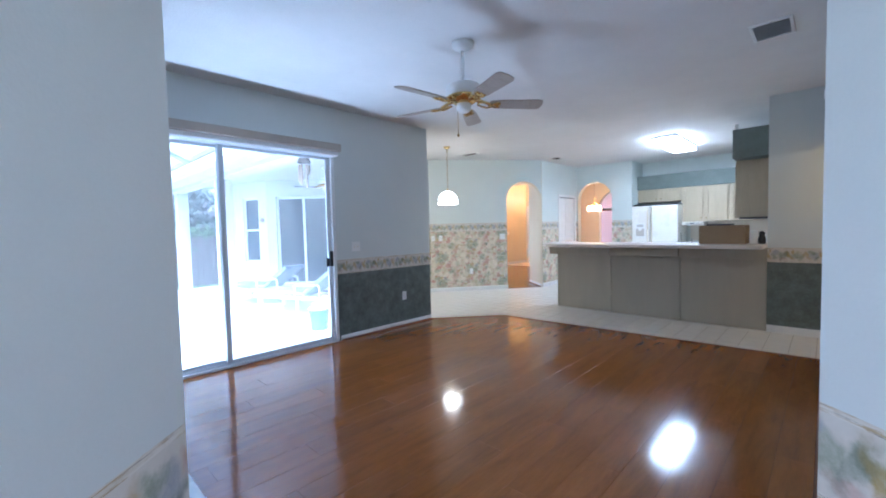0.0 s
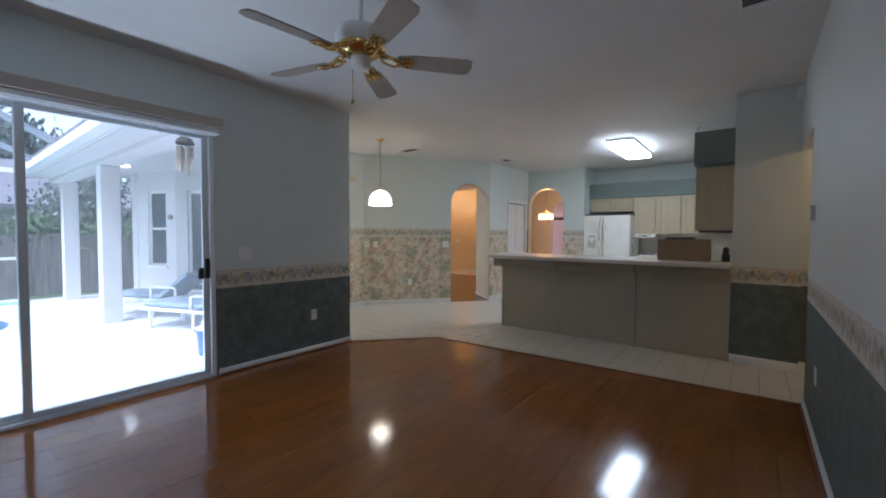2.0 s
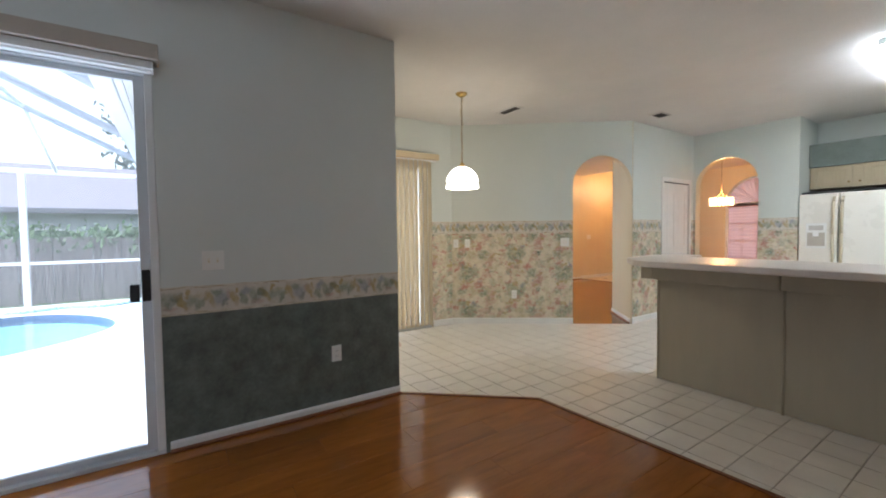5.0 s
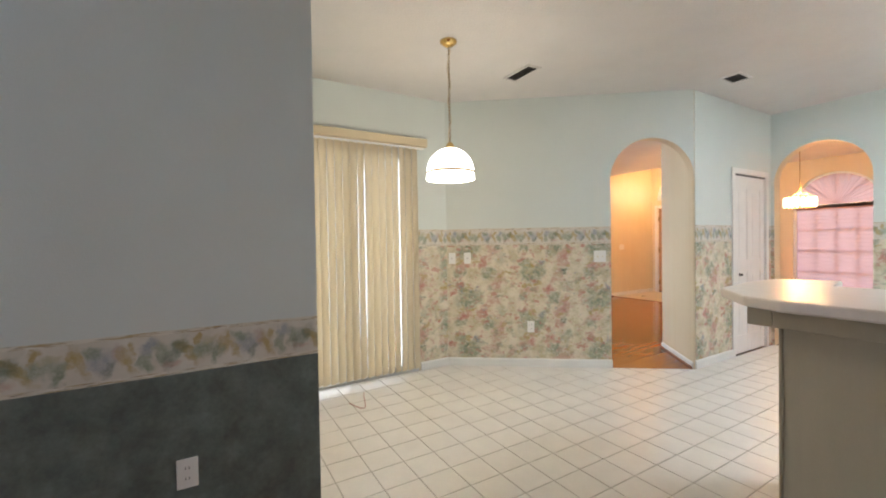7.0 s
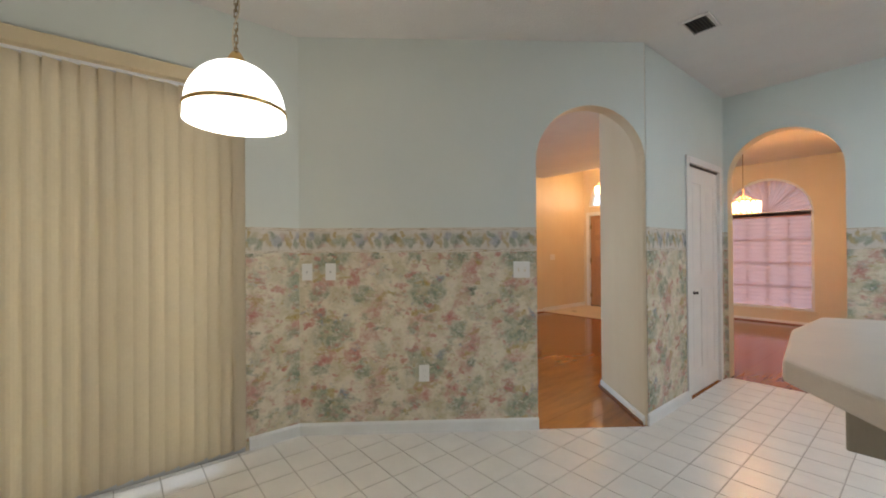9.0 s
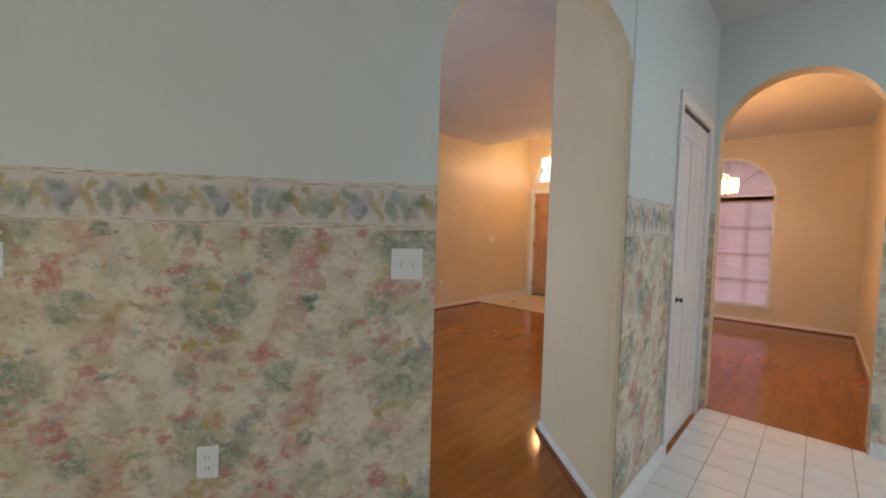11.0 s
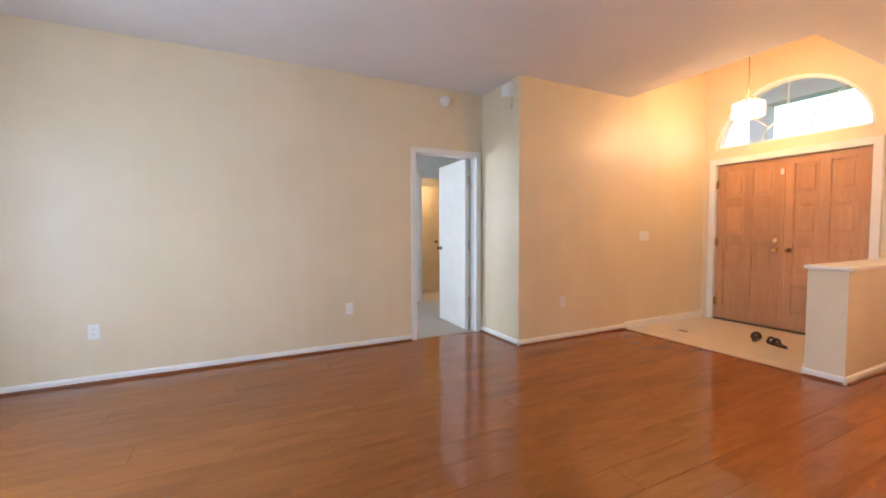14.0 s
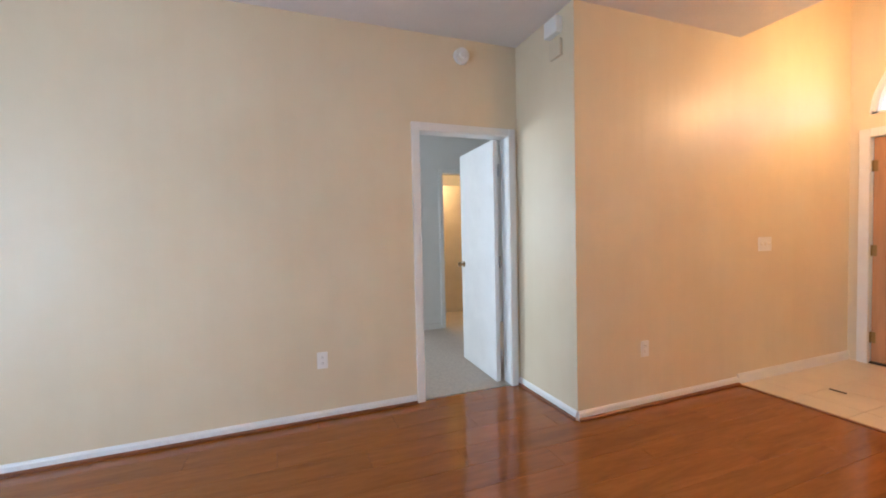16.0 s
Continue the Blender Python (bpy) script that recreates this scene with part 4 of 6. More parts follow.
for k in range(folds):
    z0, z1 = 0.27 + 1.56 * k / folds, 0.27 + 1.56 * (k + 1) / folds
    y0, y1 = (13.911, 13.917) if k % 2 else (13.917, 13.911)
    b.poly([(-5.575, y0, z0), (-4.425, y0, z0), (-4.425, y1, z1), (-5.575, y1, z1)], window_shade)
b.box((-5.575, 13.88, 1.80), (-4.425, 13.925, 1.875), M("mauve_headrail", (0.42, 0.19, 0.16), 0.5))
b.box((-5.575, 13.90, 0.25), (-4.425, 13.92, 0.275), M("mauve_headrail", (0.42, 0.19, 0.16), 0.5))
segs = 20
for k in range(segs):
    a0, a1, am = math.pi * k / segs, math.pi * (k + 1) / segs, math.pi * (k + 0.5) / segs
    for c0, c1, ya, yb in ((a0, am, 13.902, 13.918), (am, a1, 13.918, 13.902)):
        b.poly([(-5.0, 13.905, 1.87), (-5.0 + 0.58 * math.cos(c0), ya, 1.87 + 0.57 * math.sin(c0)), (-5.0 + 0.58 * math.cos(c1), yb, 1.87 + 0.57 * math.sin(c1))], window_shade)
b.done("shade", r, base)
b = Build()
b.box((-5.66, 13.81, 0.20), (-4.34, 13.90, 0.24), yellow, 0.004)
b.done("sill", r, base)

# pony wall
b = Build()
b.box((-6.53, 11.98, 0.0), (-6.28, 13.51, 0.875), yellow)
w = lone(b, "wall_pony", "low yellow half wall beside the foyer", "wall", "structure")
b = Build()
b.box((-6.55, 11.96, 0.876), (-6.26, 13.508, 0.905), white, 0.006)
lone(b, "trim_pony_cap", "white painted cap on the half wall", "trim", "structure")
for a, c, s in (((-6.53, 11.98), (-6.28, 11.98), True), ((-6.53, 13.51), (-6.53, 11.98), False), ((-6.28, 11.98), (-6.28, 13.51), True)):
    baseboard(a, c, s)


# ---- kitchen ----
base = (-1.9, 6.5, 0)
r = thing("breakfast_bar", "taupe panelled breakfast bar with a pale laminate top", "bar", base)
b = Build()
b.box((-3.188, 6.385, 0.0), (-0.512, 6.62, 0.995), bar_panel)
b.done("body", r, base)
for x0, x1 in ((-3.186, -2.34), (-2.33, -1.42), (-1.41, -0.514)):
    b = Build()
    b.box((x0, 6.373, 0.004), (x1, 6.386, 0.86), bar_panel, 0.003)
    b.done("panel", r, base)
    b = Build()
    b.box((x0, 6.28, 0.862), (x1, 6.386, 0.99), bar_panel, 0.004)
    b.done("apron", r, base)
for x in (-3.186, -2.335, -1.415):
    b = Build()
    b.rod((x, 6.372, 0.0), (x, 6.372, 0.86), 0.009, bar_panel, seg=8)
    b.done("batten", r, base)
b = Build()
b.box((-3.29, 6.281, 0.863), (-3.189, 6.70, 0.989), bar_panel, 0.004)
b.done("apron", r, base)
b = Build()
b.prism([(-0.512, 5.92), (-3.02, 5.90), (-3.17, 5.96), (-3.37, 6.20), (-3.425, 6.60), (-3.41, 6.92), (-3.14, 7.04), (-3.09, 6.67), (-0.512, 6.67)], 0.995, 1.04, counter, 0.008)
b.done("top", r, base)


def cabinet(x0, x1, y0, y1, z0, z1, doors, face, label, handle="none", group="kitchen cabinets"):
    base = ((x0 + x1) / 2, (y0 + y1) / 2, z0)
    r = thing("kitchen_cabinet", label, "cabinet", base, group)
    b = Build()
    b.box((x0, y0, z0), (x1, y1, z1), cab_wood)
    b.done("body", r, base)
    span = (x1 - x0) if face == "y" else (y1 - y0)
    for k in range(doors):
        u0, u1 = k * span / doors + 0.020, (k + 1) * span / doors - 0.020
        b = Build()

        def put(a, c, za, zc, t0, t1, bev=0.003):
            if face == "y":
                b.box((x0 + a, y0 - t1, za), (x0 + c, y0 - t0, zc), cab_wood, bev)
            else:
                b.box((x0 - t1, y0 + a, za), (x0 - t0, y0 + c, zc), cab_wood, bev)
        fw = 0.055
        put(u0, u0 + fw, z0 + 0.006, z1 - 0.006, 0.001, 0.02)
        put(u1 - fw, u1, z0 + 0.006, z1 - 0.006, 0.001, 0.02)
        put(u0 + fw, u1 - fw, z1 - 0.006 - fw, z1 - 0.006, 0.001, 0.02)
        put(u0 + fw, u1 - fw, z0 + 0.006, z0 + 0.006 + fw, 0.001, 0.02)
        put(u0 + fw, u1 - fw, z0 + 0.006 + fw, z1 - 0.006 - fw, 0.001, 0.009, 0)
        d = b.done("door", r, base)
        b = Build()
        hu = u1 - 0.03 if k % 2 == 0 else u0 + 0.03
        if face == "y":
            b.rod((x0 + hu, y0 - 0.021, z0 + 0.07), (x0 + hu, y0 - 0.04, z0 + 0.07), 0.012, old_brass)
        else:
            b.rod((x0 - 0.021, y0 + hu, z0 + 0.07), (x0 - 0.04, y0 + hu, z0 + 0.07), 0.012, old_brass)
        b.done("knob", r, base)
    return r


cl = "pickled oak wall cabinet with framed doors"
cabinet(-3.18, -2.30, 10.20, 10.54, 1.80, 2.09, 2, "y", "low pickled oak cabinet over the fridge")
cabinet(-2.295, -1.45, 10.20, 10.54, 1.345, 2.09, 2, "y", cl)
cabinet(-1.445, -0.88, 10.20, 10.54, 1.345, 2.09, 1, "y", cl)
cabinet(-0.89, -0.515, 6.98, 7.86, 1.37, 2.12, 2, "x", cl)
cabinet(-0.89, -0.515, 7.865, 8.62, 1.75, 2.12, 2, "x", cl)
cabinet(-0.89, -0.515, 8.625, 10.15, 1.37, 2.12, 3, "x", cl)
cabinet(-2.19, -1.50, 9.96, 10.54, 0.0, 0.86, 2, "y", "pickled oak base cabinet")
cabinet(-1.495, -0.515, 9.96, 10.54, 0.0, 0.86, 2, "y", "pickled oak base cabinet")
cabinet(-1.12, -0.515, 6.70, 9.95, 0.0, 0.86, 5, "x", "pickled oak base cabinet along the wall")
b = Build()
b.prism([(-2.20, 9.92), (-1.16, 9.92), (-1.16, 6.68), (-0.515, 6.68), (-0.515, 10.54), (-2.20, 10.54)], 0.862, 0.905, counter, 0.006)
lone(b, "kitchen_counter", "pale laminate kitchen counter", "counter")
soffit = M("grey_green_soffit_paint", (0.185, 0.22, 0.20), 0.6, var=0.12, scale=6, fine=60)
b = Build()
b.box((-3.185, 10.17, 2.095), (-0.90, 10.545, 2.40), soffit)
b.box((-0.905, 6.72, 2.125), (-0.515, 10.545, 2.49), soffit)
lone(b, "soffit", "grey-green wallpapered soffit above the cabinets", "soffit", "structure")
b = Build()
b.rod((-0.87, 6.77, 2.491), (-0.87, 6.77, 2.56), 0.025, plate_mat, 0.02)
lone(b, "small_jar", "small white jar on top of the soffit", "jar")
b = Build()
b.box((-0.86, 6.95, 1.345), (-0.53, 7.45, 1.368), black, 0.004)
lone(b, "under_cabinet_light", "dark slim strip under the wall cabinet", "light fixture")

# refrigerator
base = (-2.75, 10.15, 0)
r = thing("refrigerator", "cream side-by-side refrigerator with an ice dispenser", "refrigerator", base)
b = Build()
b.box((-3.175, 9.84, 0.02), (-2.265, 10.53, 1.715), appliance, 0.006)
b.box((-3.17, 9.85, 1.716), (-2.27, 10.4, 1.74), black, 0.004)
b.done("body", r, base)
for nm, x0, x1 in (("freezer_door", -3.175, -2.80), ("door", -2.79, -2.265)):
    b = Build()
    b.box((x0, 9.775, 0.10), (x1, 9.838, 1.715), appliance, 0.012)
    b.done(nm, r, base)
for x in (-2.835, -2.755):
    b = Build()
    pts = [(x, 9.77, 0.75), (x, 9.735, 0.80), (x, 9.725, 1.2), (x, 9.735, 1.60), (x, 9.77, 1.66)]
    b.tube(pts, 0.014, almond, 10)
    b.done("handle", r, base, "almond door handle")
b = Build()
b.box((-3.10, 9.768, 1.02), (-2.90, 9.776, 1.34), plate_mat, 0.004)
b.box((-3.085, 9.764, 1.05), (-2.915, 9.769, 1.22), M("grey_dispenser_recess", (0.52, 0.48, 0.42), 0.5))
b.box((-3.07, 9.763, 1.25), (-2.93, 9.769, 1.31), M("grey_control_strip", (0.55, 0.53, 0.50), 0.5))
b.box((-3.03, 9.752, 1.17), (-2.97, 9.768, 1.23), plate_mat, 0.004)
b.done("dispenser", r, base)
# range hood and stove, at the wall under the cabinets
base = (-1.88, 10.3, 1.25)
r = thing("range_hood", "white slim range hood under the wall cabinet", "range hood", base)
b = Build()
b.box((-2.25, 10.05, 1.265), (-1.86, 10.53, 1.342), appliance, 0.01)
b.done("body", r, base)
b = Build()
b.box((-2.18, 10.044, 1.285), (-1.93, 10.051, 1.325), M("grey_control_strip", (0.55, 0.53, 0.50), 0.5))
b.box((-2.10, 10.04, 1.295), (-2.02, 10.046, 1.315), black)
b.done("control", r, base)
base = (-1.88, 10.2, 0.9)
r = thing("cooktop", "white cooktop with four steel burners", "cooktop", base)
b = Build()
b.box((-2.15, 9.98, 0.906), (-1.50, 10.44, 0.922), appliance, 0.005)
b.done("plate", r, base)
for x in (-2.0, -1.66):
    for y in (10.10, 10.32):
        b = Build()
        b.lathe((x, y, 0.923), [(0.02, 0), (0.09, 0), (0.095, 0.012), (0.06, 0.016), (0.02, 0.012)], steel, 20)
        b.done("burner", r, base)
b = Build()
b.box((-2.19, 10.525, 0.906), (-0.52, 10.545, 1.34), M("cream_backsplash", (0.70, 0.66, 0.58), 0.4, var=0.04))
lone(b, "backsplash", "cream laminate backsplash behind the counter", "backsplash", "structure")
# sink tap seen over the bar
b = Build()
b.rod((-2.05, 9.99, 0.906), (-2.05, 9.99, 1.0), 0.012, steel)
lone(b, "salt_shaker", "small steel sink tap on the kitchen counter", "shaker")

# microwave over the side counter
base = (-0.73, 8.24, 1.35)
r = thing("microwave", "black over-counter microwave with a curved chrome handle", "microwave", base)
b = Build()
b.box((-0.90, 7.87, 1.35), (-0.52, 8.615, 1.748), black, 0.006)
b.done("body", r, base)
b = Build()
b.box((-0.925, 7.88, 1.36), (-0.902, 8.42, 1.738), dark_glass, 0.005)
b.done("door", r, base)
b = Build()
b.tube([(-0.926, 7.93, 1.40), (-0.962, 7.93, 1.44), (-0.972, 7.93, 1.55), (-0.962, 7.93, 1.66), (-0.926, 7.93, 1.70)], 0.010, steel, 10)
b.done("handle", r, base, "chrome handle")

# box and oddments on the bar
base = (-0.95, 6.35, 1.04)
r = thing("cardboard_box", "brown cardboard box on the breakfast bar", "box", base)
b = Build()
b.box((-1.17, 6.20, 1.041), (-0.70, 6.55, 1.262), cardboard, 0.004)
b.done("body", r, base)
b = Build()
b.box((-1.165, 6.205, 1.2625), (-0.94, 6.545, 1.268), cardboard, 0.002).box((-0.93, 6.205, 1.2625), (-0.705, 6.545, 1.268), cardboard, 0.002)
b.done("flap", r, base)
b = Build()
b.box((-1.10, 6.24, 1.269), (-0.84, 6.44, 1.288), M("dark_blue_folder", (0.02, 0.025, 0.05), 0.5), 0.005)
lone(b, "folder", "dark blue folder lying on the cardboard box", "folder")
b = Build()
b.box((-0.675, 6.33, 1.041), (-0.60, 6.40, 1.20), plate_mat, 0.01)
lone(b, "white_carton", "small white carton on the bar", "carton")
b = Build()
b.lathe((-0.56, 6.36, 1.041), [(0.001, 0.0), (0.035, 0.0), (0.038, 0.06), (0.024, 0.10), (0.03, 0.13), (0.012, 0.15), (0.001, 0.152)], black, 16)
lone(b, "black_bottle", "small black bottle on the bar", "bottle")

# ceiling tube fixture
base = (-1.95, 8.26, HIGH)
r = thing("ceiling_light", "lit fluorescent ceiling light with a white frame", "ceiling light", base)
b = Build()
b.box((-2.14, 7.60, 2.70), (-1.76, 8.94, HIGH), white_alum, 0.006)
b.done("body", r, base)
b = Build()
b.box((-2.135, 7.605, 2.648), (-1.765, 8.935, 2.702), tube_glow, 0.012)
b.done("diffuser", r, base)


# ---- ceiling fan ----
def ceiling_fan(x, y, zc, drop, turn, label):
    base = (x, y, zc)
    r = thing("ceiling_fan", label, "ceiling fan", base)
    b = Build()
    b.lathe((x, y, zc), [(0.001, 0), (0.085, 0), (0.08, -0.03), (0.03, -0.06), (0.001, -0.065)], plate_mat, 28)
    b.done("canopy", r, base)
    b = Build()
    b.rod((x, y, zc - 0.05), (x, y, zc - drop), 0.013, plate_mat)
    b.done("rod", r, base)
    zm = zc - drop
    b = Build()
    b.lathe((x, y, zm), [(0.001, 0.005), (0.05, 0.005), (0.125, -0.01), (0.14, -0.04), (0.14, -0.085), (0.12, -0.10), (0.001, -0.10)], plate_mat, 36)
    b.done("motor", r, base)
    b = Build()
    b.lathe((x, y, zm), [(0.13, -0.098), (0.135, -0.11), (0.10, -0.13), (0.07, -0.15), (0.001, -0.15)], brass, 36, flute=0.02)
    b.done("collar", r, base)
    b = Build()
    b.lathe((x, y, zm), [(0.05, -0.15), (0.055, -0.16), (0.055, -0.20), (0.035, -0.215), (0.001, -0.215)], plate_mat, 28)
    b.done("switch_housing", r, base)
    b = Build()
    b.rod((x - 0.045, y - 0.02, zm - 0.20), (x - 0.045, y - 0.02, zm - 0.37), 0.0025, brass, seg=6)
    b.lathe((x - 0.045, y - 0.02, zm - 0.39), [(0.001, -0.012), (0.010, -0.006), (0.010, 0.006), (0.003, 0.018), (0.001, 0.02)], old_brass, 12)
    b.done("pull_chain", r, base)
    bl = Build()
    out = [(0.205, -0.045), (0.29, -0.058), (0.59, -0.07), (0.625, -0.055), (0.635, 0.0), (0.625, 0.055), (0.59, 0.07), (0.29, 0.058), (0.205, 0.045)]
    bl.prism(out, -0.004, 0.004, blade_wood, 0.002)
    me = bl.mesh("blade")
    ir = Build()
    for w in (-1, 1):
        ir.tube([(0.11, 0.008 * w, 0.0), (0.15, 0.030 * w, -0.006), (0.19, 0.036 * w, -0.012), (0.215, 0.020 * w, -0.014), (0.20, 0.006 * w, -0.013), (0.225, 0.012 * w, -0.011), (0.255, 0.036 * w, -0.010), (0.285, 0.030 * w, -0.010), (0.275, 0.008 * w, -0.010)], 0.007, brass, 8)
        ir.rod((0.265, 0.022 * w, -0.014), (0.265, 0.022 * w, -0.004), 0.011, brass)
    ir.prism([(0.20, -0.012), (0.29, -0.008), (0.295, 0.0), (0.29, 0.008), (0.20, 0.012)], -0.010, -0.004, brass, 0.002)
    ir.rod((0.08, 0, 0.035), (0.15, 0, 0.02), 0.014, brass)
    ir.rod((0.15, 0, 0.02), (0.22, 0, -0.006), 0.012, brass)
    mi = ir.mesh("blade_iron")
    for k in range(5):
        m = pose(x, y, zm - 0.15, 0, 0, turn + 72 * k) @ pose(0, 0, 0, -13, 0, 0)
        for nm, d in (("blade", me), ("blade_iron", mi)):
            ob = new(nm, d)
            adopt(ob, r, base)
            ob.matrix_basis = m
    return r


ceiling_fan(-2.08, 2.775, HIGH, 0.315, 49.5, "white ceiling fan with bleached wood blades and brass arms")

# ---- pendant ----
base = (-4.84, 5.53, HIGH)
r = thing("pendant_lamp", "lit white glass dome pendant on a brass chain", "pendant lamp", base)
b = Build()
b.lathe((-4.84, 5.53, HIGH), [(0.001, 0), (0.062, 0), (0.06, -0.012), (0.03, -0.035), (0.001, -0.04)], brass, 28)
b.done("canopy", r, base)
b = Build()
z = HIGH - 0.04
k = 0
while z > 2.00:
    dx, dy = (0.006, 0) if k % 2 else (0, 0.006)
    b.tube([(-4.84 + dx, 5.53 + dy, z), (-4.84 + dx, 5.53 + dy, z - 0.03), (-4.84 - dx, 5.53 - dy, z - 0.03), (-4.84 - dx, 5.53 - dy, z), (-4.84 + dx, 5.53 + dy, z)], 0.002, old_brass, 5)
    z -= 0.024
    k += 1
b.done("chain", r, base)
b = Build()
b.tube([(-4.84 + 0.012 * math.sin(k * 0.9), 5.53 + 0.012 * math.cos(k * 0.9), HIGH - 0.04 - k * 0.036) for k in range(21)], 0.003, almond, 6)
b.done("cord", r, base)
b = Build()
b.lathe((-4.84, 5.53, 1.99), [(0.001, 0.03), (0.016, 0.025), (0.03, 0.0), (0.032, -0.02)], brass, 24)
b.done("cap", r, base)
b = Build()
prof = [(0.03, 1.975)] + [(0.172 * math.sin(radians(a)), 1.80 + 0.175 * math.cos(radians(a))) for a in range(15, 91, 8)] + [(0.172, 1.795), (0.176, 1.745), (0.170, 1.745), (0.166, 1.80)] + [(0.164 * math.sin(radians(a)), 1.80 + 0.167 * math.cos(radians(a))) for a in range(85, 10, -10)]
b.lathe((-4.84, 5.53, 0), prof, shade_glass, 40)
b.done("shade", r, base).visible_shadow = False
b = Build()
b.lathe((-4.84, 5.53, 0), [(0.173, 1.803), (0.178, 1.800), (0.178, 1.790), (0.174, 1.787)], brass, 40)
b.done("band", r, base)


# ---- crystal lamps ----
def crystal_lamp(name, x, y, z, rad, high, top, label):
    base = (x, y, top)
    r = thing(name, label, "chandelier", base)
    b = Build()
    b.lathe((x, y, top), [(0.001, 0), (0.06, 0), (0.05, -0.02), (0.001, -0.035)], brass, 24)
    b.rod((x, y, top - 0.03), (x, y, z + high), 0.005, old_brass, seg=8)
    b.done("stem", r, base)
    b = Build()
    for zz in (z + high * 0.5,):
        pts = [(x + rad * math.cos(2 * math.pi * k / 20), y + rad * math.sin(2 * math.pi * k / 20), zz) for k in range(21)]
        b.tube(pts, 0.006, brass, 6)
    for k in range(4):
        a = math.pi * k / 2
        b.rod((x, y, z + high), (x + rad * math.cos(a), y + rad * math.sin(a), z + high * 0.5), 0.004, brass, seg=6)
    b.done("ring", r, base)
    b = Build()
    b.tube([(x + rad * 0.96 * math.cos(2 * math.pi * k / 20), y + rad * 0.96 * math.sin(2 * math.pi * k / 20), z - high * 0.5) for k in range(21)], 0.006, brass, 6)
    b.done("lower_ring", r, base)
    pr = Build()
    pr.lathe((0, 0, 0), [(0.001, high * 0.5), (0.014, high * 0.45), (0.016, 0), (0.012, -high * 0.45), (0.001, -high * 0.55)], crystal_glow, 6)
    me = pr.mesh("prism")
    for k in range(18):
        a = 2 * math.pi * k / 18
        ob = new("prism", me)
        adopt(ob, r, base)
        ob.matrix_basis = pose(x + rad * math.cos(a), y + rad * math.sin(a), z, 0, 0, k * 20)
        ob.visible_shadow = False
    return r


crystal_lamp("chandelier", -4.71, 11.37, 1.79, 0.17, 0.14, HIGH, "lit round crystal chandelier in the dining room")
crystal_lamp("chandelier", -7.39, 12.76, 2.47, 0.13, 0.15, 3.75, "lit crystal pendant in the foyer")


# ---- vents, plates and small wall fittings ----
def vent(x0, x1, y0, y1, label, slats, along="x", mat=vent_mat):
    base = ((x0 + x1) / 2, (y0 + y1) / 2, HIGH)
    r = thing("ceiling_vent", label, "vent", base)
    b = Build()
    f = 0.022
    z0, z1 = HIGH - 0.012, HIGH
    for lo, hi in (((x0 - f, y0 - f), (x1 + f, y0)), ((x0 - f, y1), (x1 + f, y1 + f)), ((x0 - f, y0), (x0, y1)), ((x1, y0), (x1 + f, y1))):
        b.box((lo[0], lo[1], z0), (hi[0], hi[1], z1), ceil_mat if mat is vent_mat else plate_mat, 0.002)
    # black sheet behind the louvres stands for the shade inside the duct
    b.box((x0, y0, HIGH - 0.002), (x1, y1, HIGH - 0.0005), black)
    b.done("frame", r, base)
    for k in range(slats):
        b = Build()
        u = (k + 0.5) / slats
        if along == "x":
            y = y0 + (y1 - y0) * u
            b.box((x0, -0.007, -0.001), (x1, 0.007, 0.001), mat, 0, Matrix.Translation((0, y, HIGH - 0.008)) @ Matrix.Rotation(radians(35), 4, "X"))
        else:
            x = x0 + (x1 - x0) * u
            b.box((-0.007, y0, -0.001), (0.007, y1, 0.001), mat, 0, Matrix.Translation((x, 0, HIGH - 0.008)) @ Matrix.Rotation(radians(35), 4, "Y"))
        b.done("louvre", r, base)
    return r


vent(-5.14, -4.855, 6.315, 6.42, "dark ceiling vent in the nook", 6)
vent(-4.205, -4.075, 8.06, 8.26, "square dark ceiling vent", 7, "y")
vent(-0.43, -0.22, 4.15, 4.46, "white louvred ceiling vent with dark slots", 9, "x", plate_mat)


def plate(kind, at, toward, label, size=(0.072, 0.116), gangs=1):
    """A cover plate lying on a wall; toward: the way it faces in the plan."""
    a = math.degrees(math.atan2(toward[0], -toward[1]))
    m = Matrix.Translation(at) @ Matrix.Rotation(radians(a), 4, "Z")
    r = tagged(new(kind), label, "outlet" if kind == "wall_outlet" else "switch", kind + "s")
    r.matrix_world = m
    w, h = size
    b = Build()
    b.box((-w / 2, -0.007, -h / 2), (w / 2, -0.001, h / 2), plate_mat, 0.003)
    b.done("cover").parent = r
    for g in range(gangs):
        u = (g - (gangs - 1) / 2) * 0.046
        b = Build()
        if kind == "wall_outlet":
            for z in (-0.02, 0.02):
                b.box((u - 0.015, -0.009, z - 0.013), (u + 0.015, -0.006, z + 0.013), plate_mat, 0.002)
                for dx in (-0.006, 0.006):
                    b.box((u + dx - 0.001, -0.0095, z - 0.004), (u + dx + 0.001, -0.0088, z + 0.006), black)
            b.done("socket").parent = r
        elif kind == "wall_switch":
            b.box((u - 0.005, -0.008, -0.012), (u + 0.005, -0.0065, 0.012), almond)
            b.box((u - 0.004, -0.018, 0.0), (u + 0.004, -0.007, 0.009), plate_mat, 0.001)
            b.done("toggle").parent = r
        else:
            b.rod((u, -0.007, 0.0), (u, -0.012, 0.0), 0.006, steel)
            b.done("jack").parent = r
    return r


AN = Vector((1.963, -1.472)).normalized()


def on_arch(s):
    d = Vector((1.463, 1.951)).normalized()
    return (-5.944 + d.x * s, 6.155 + d.y * s)


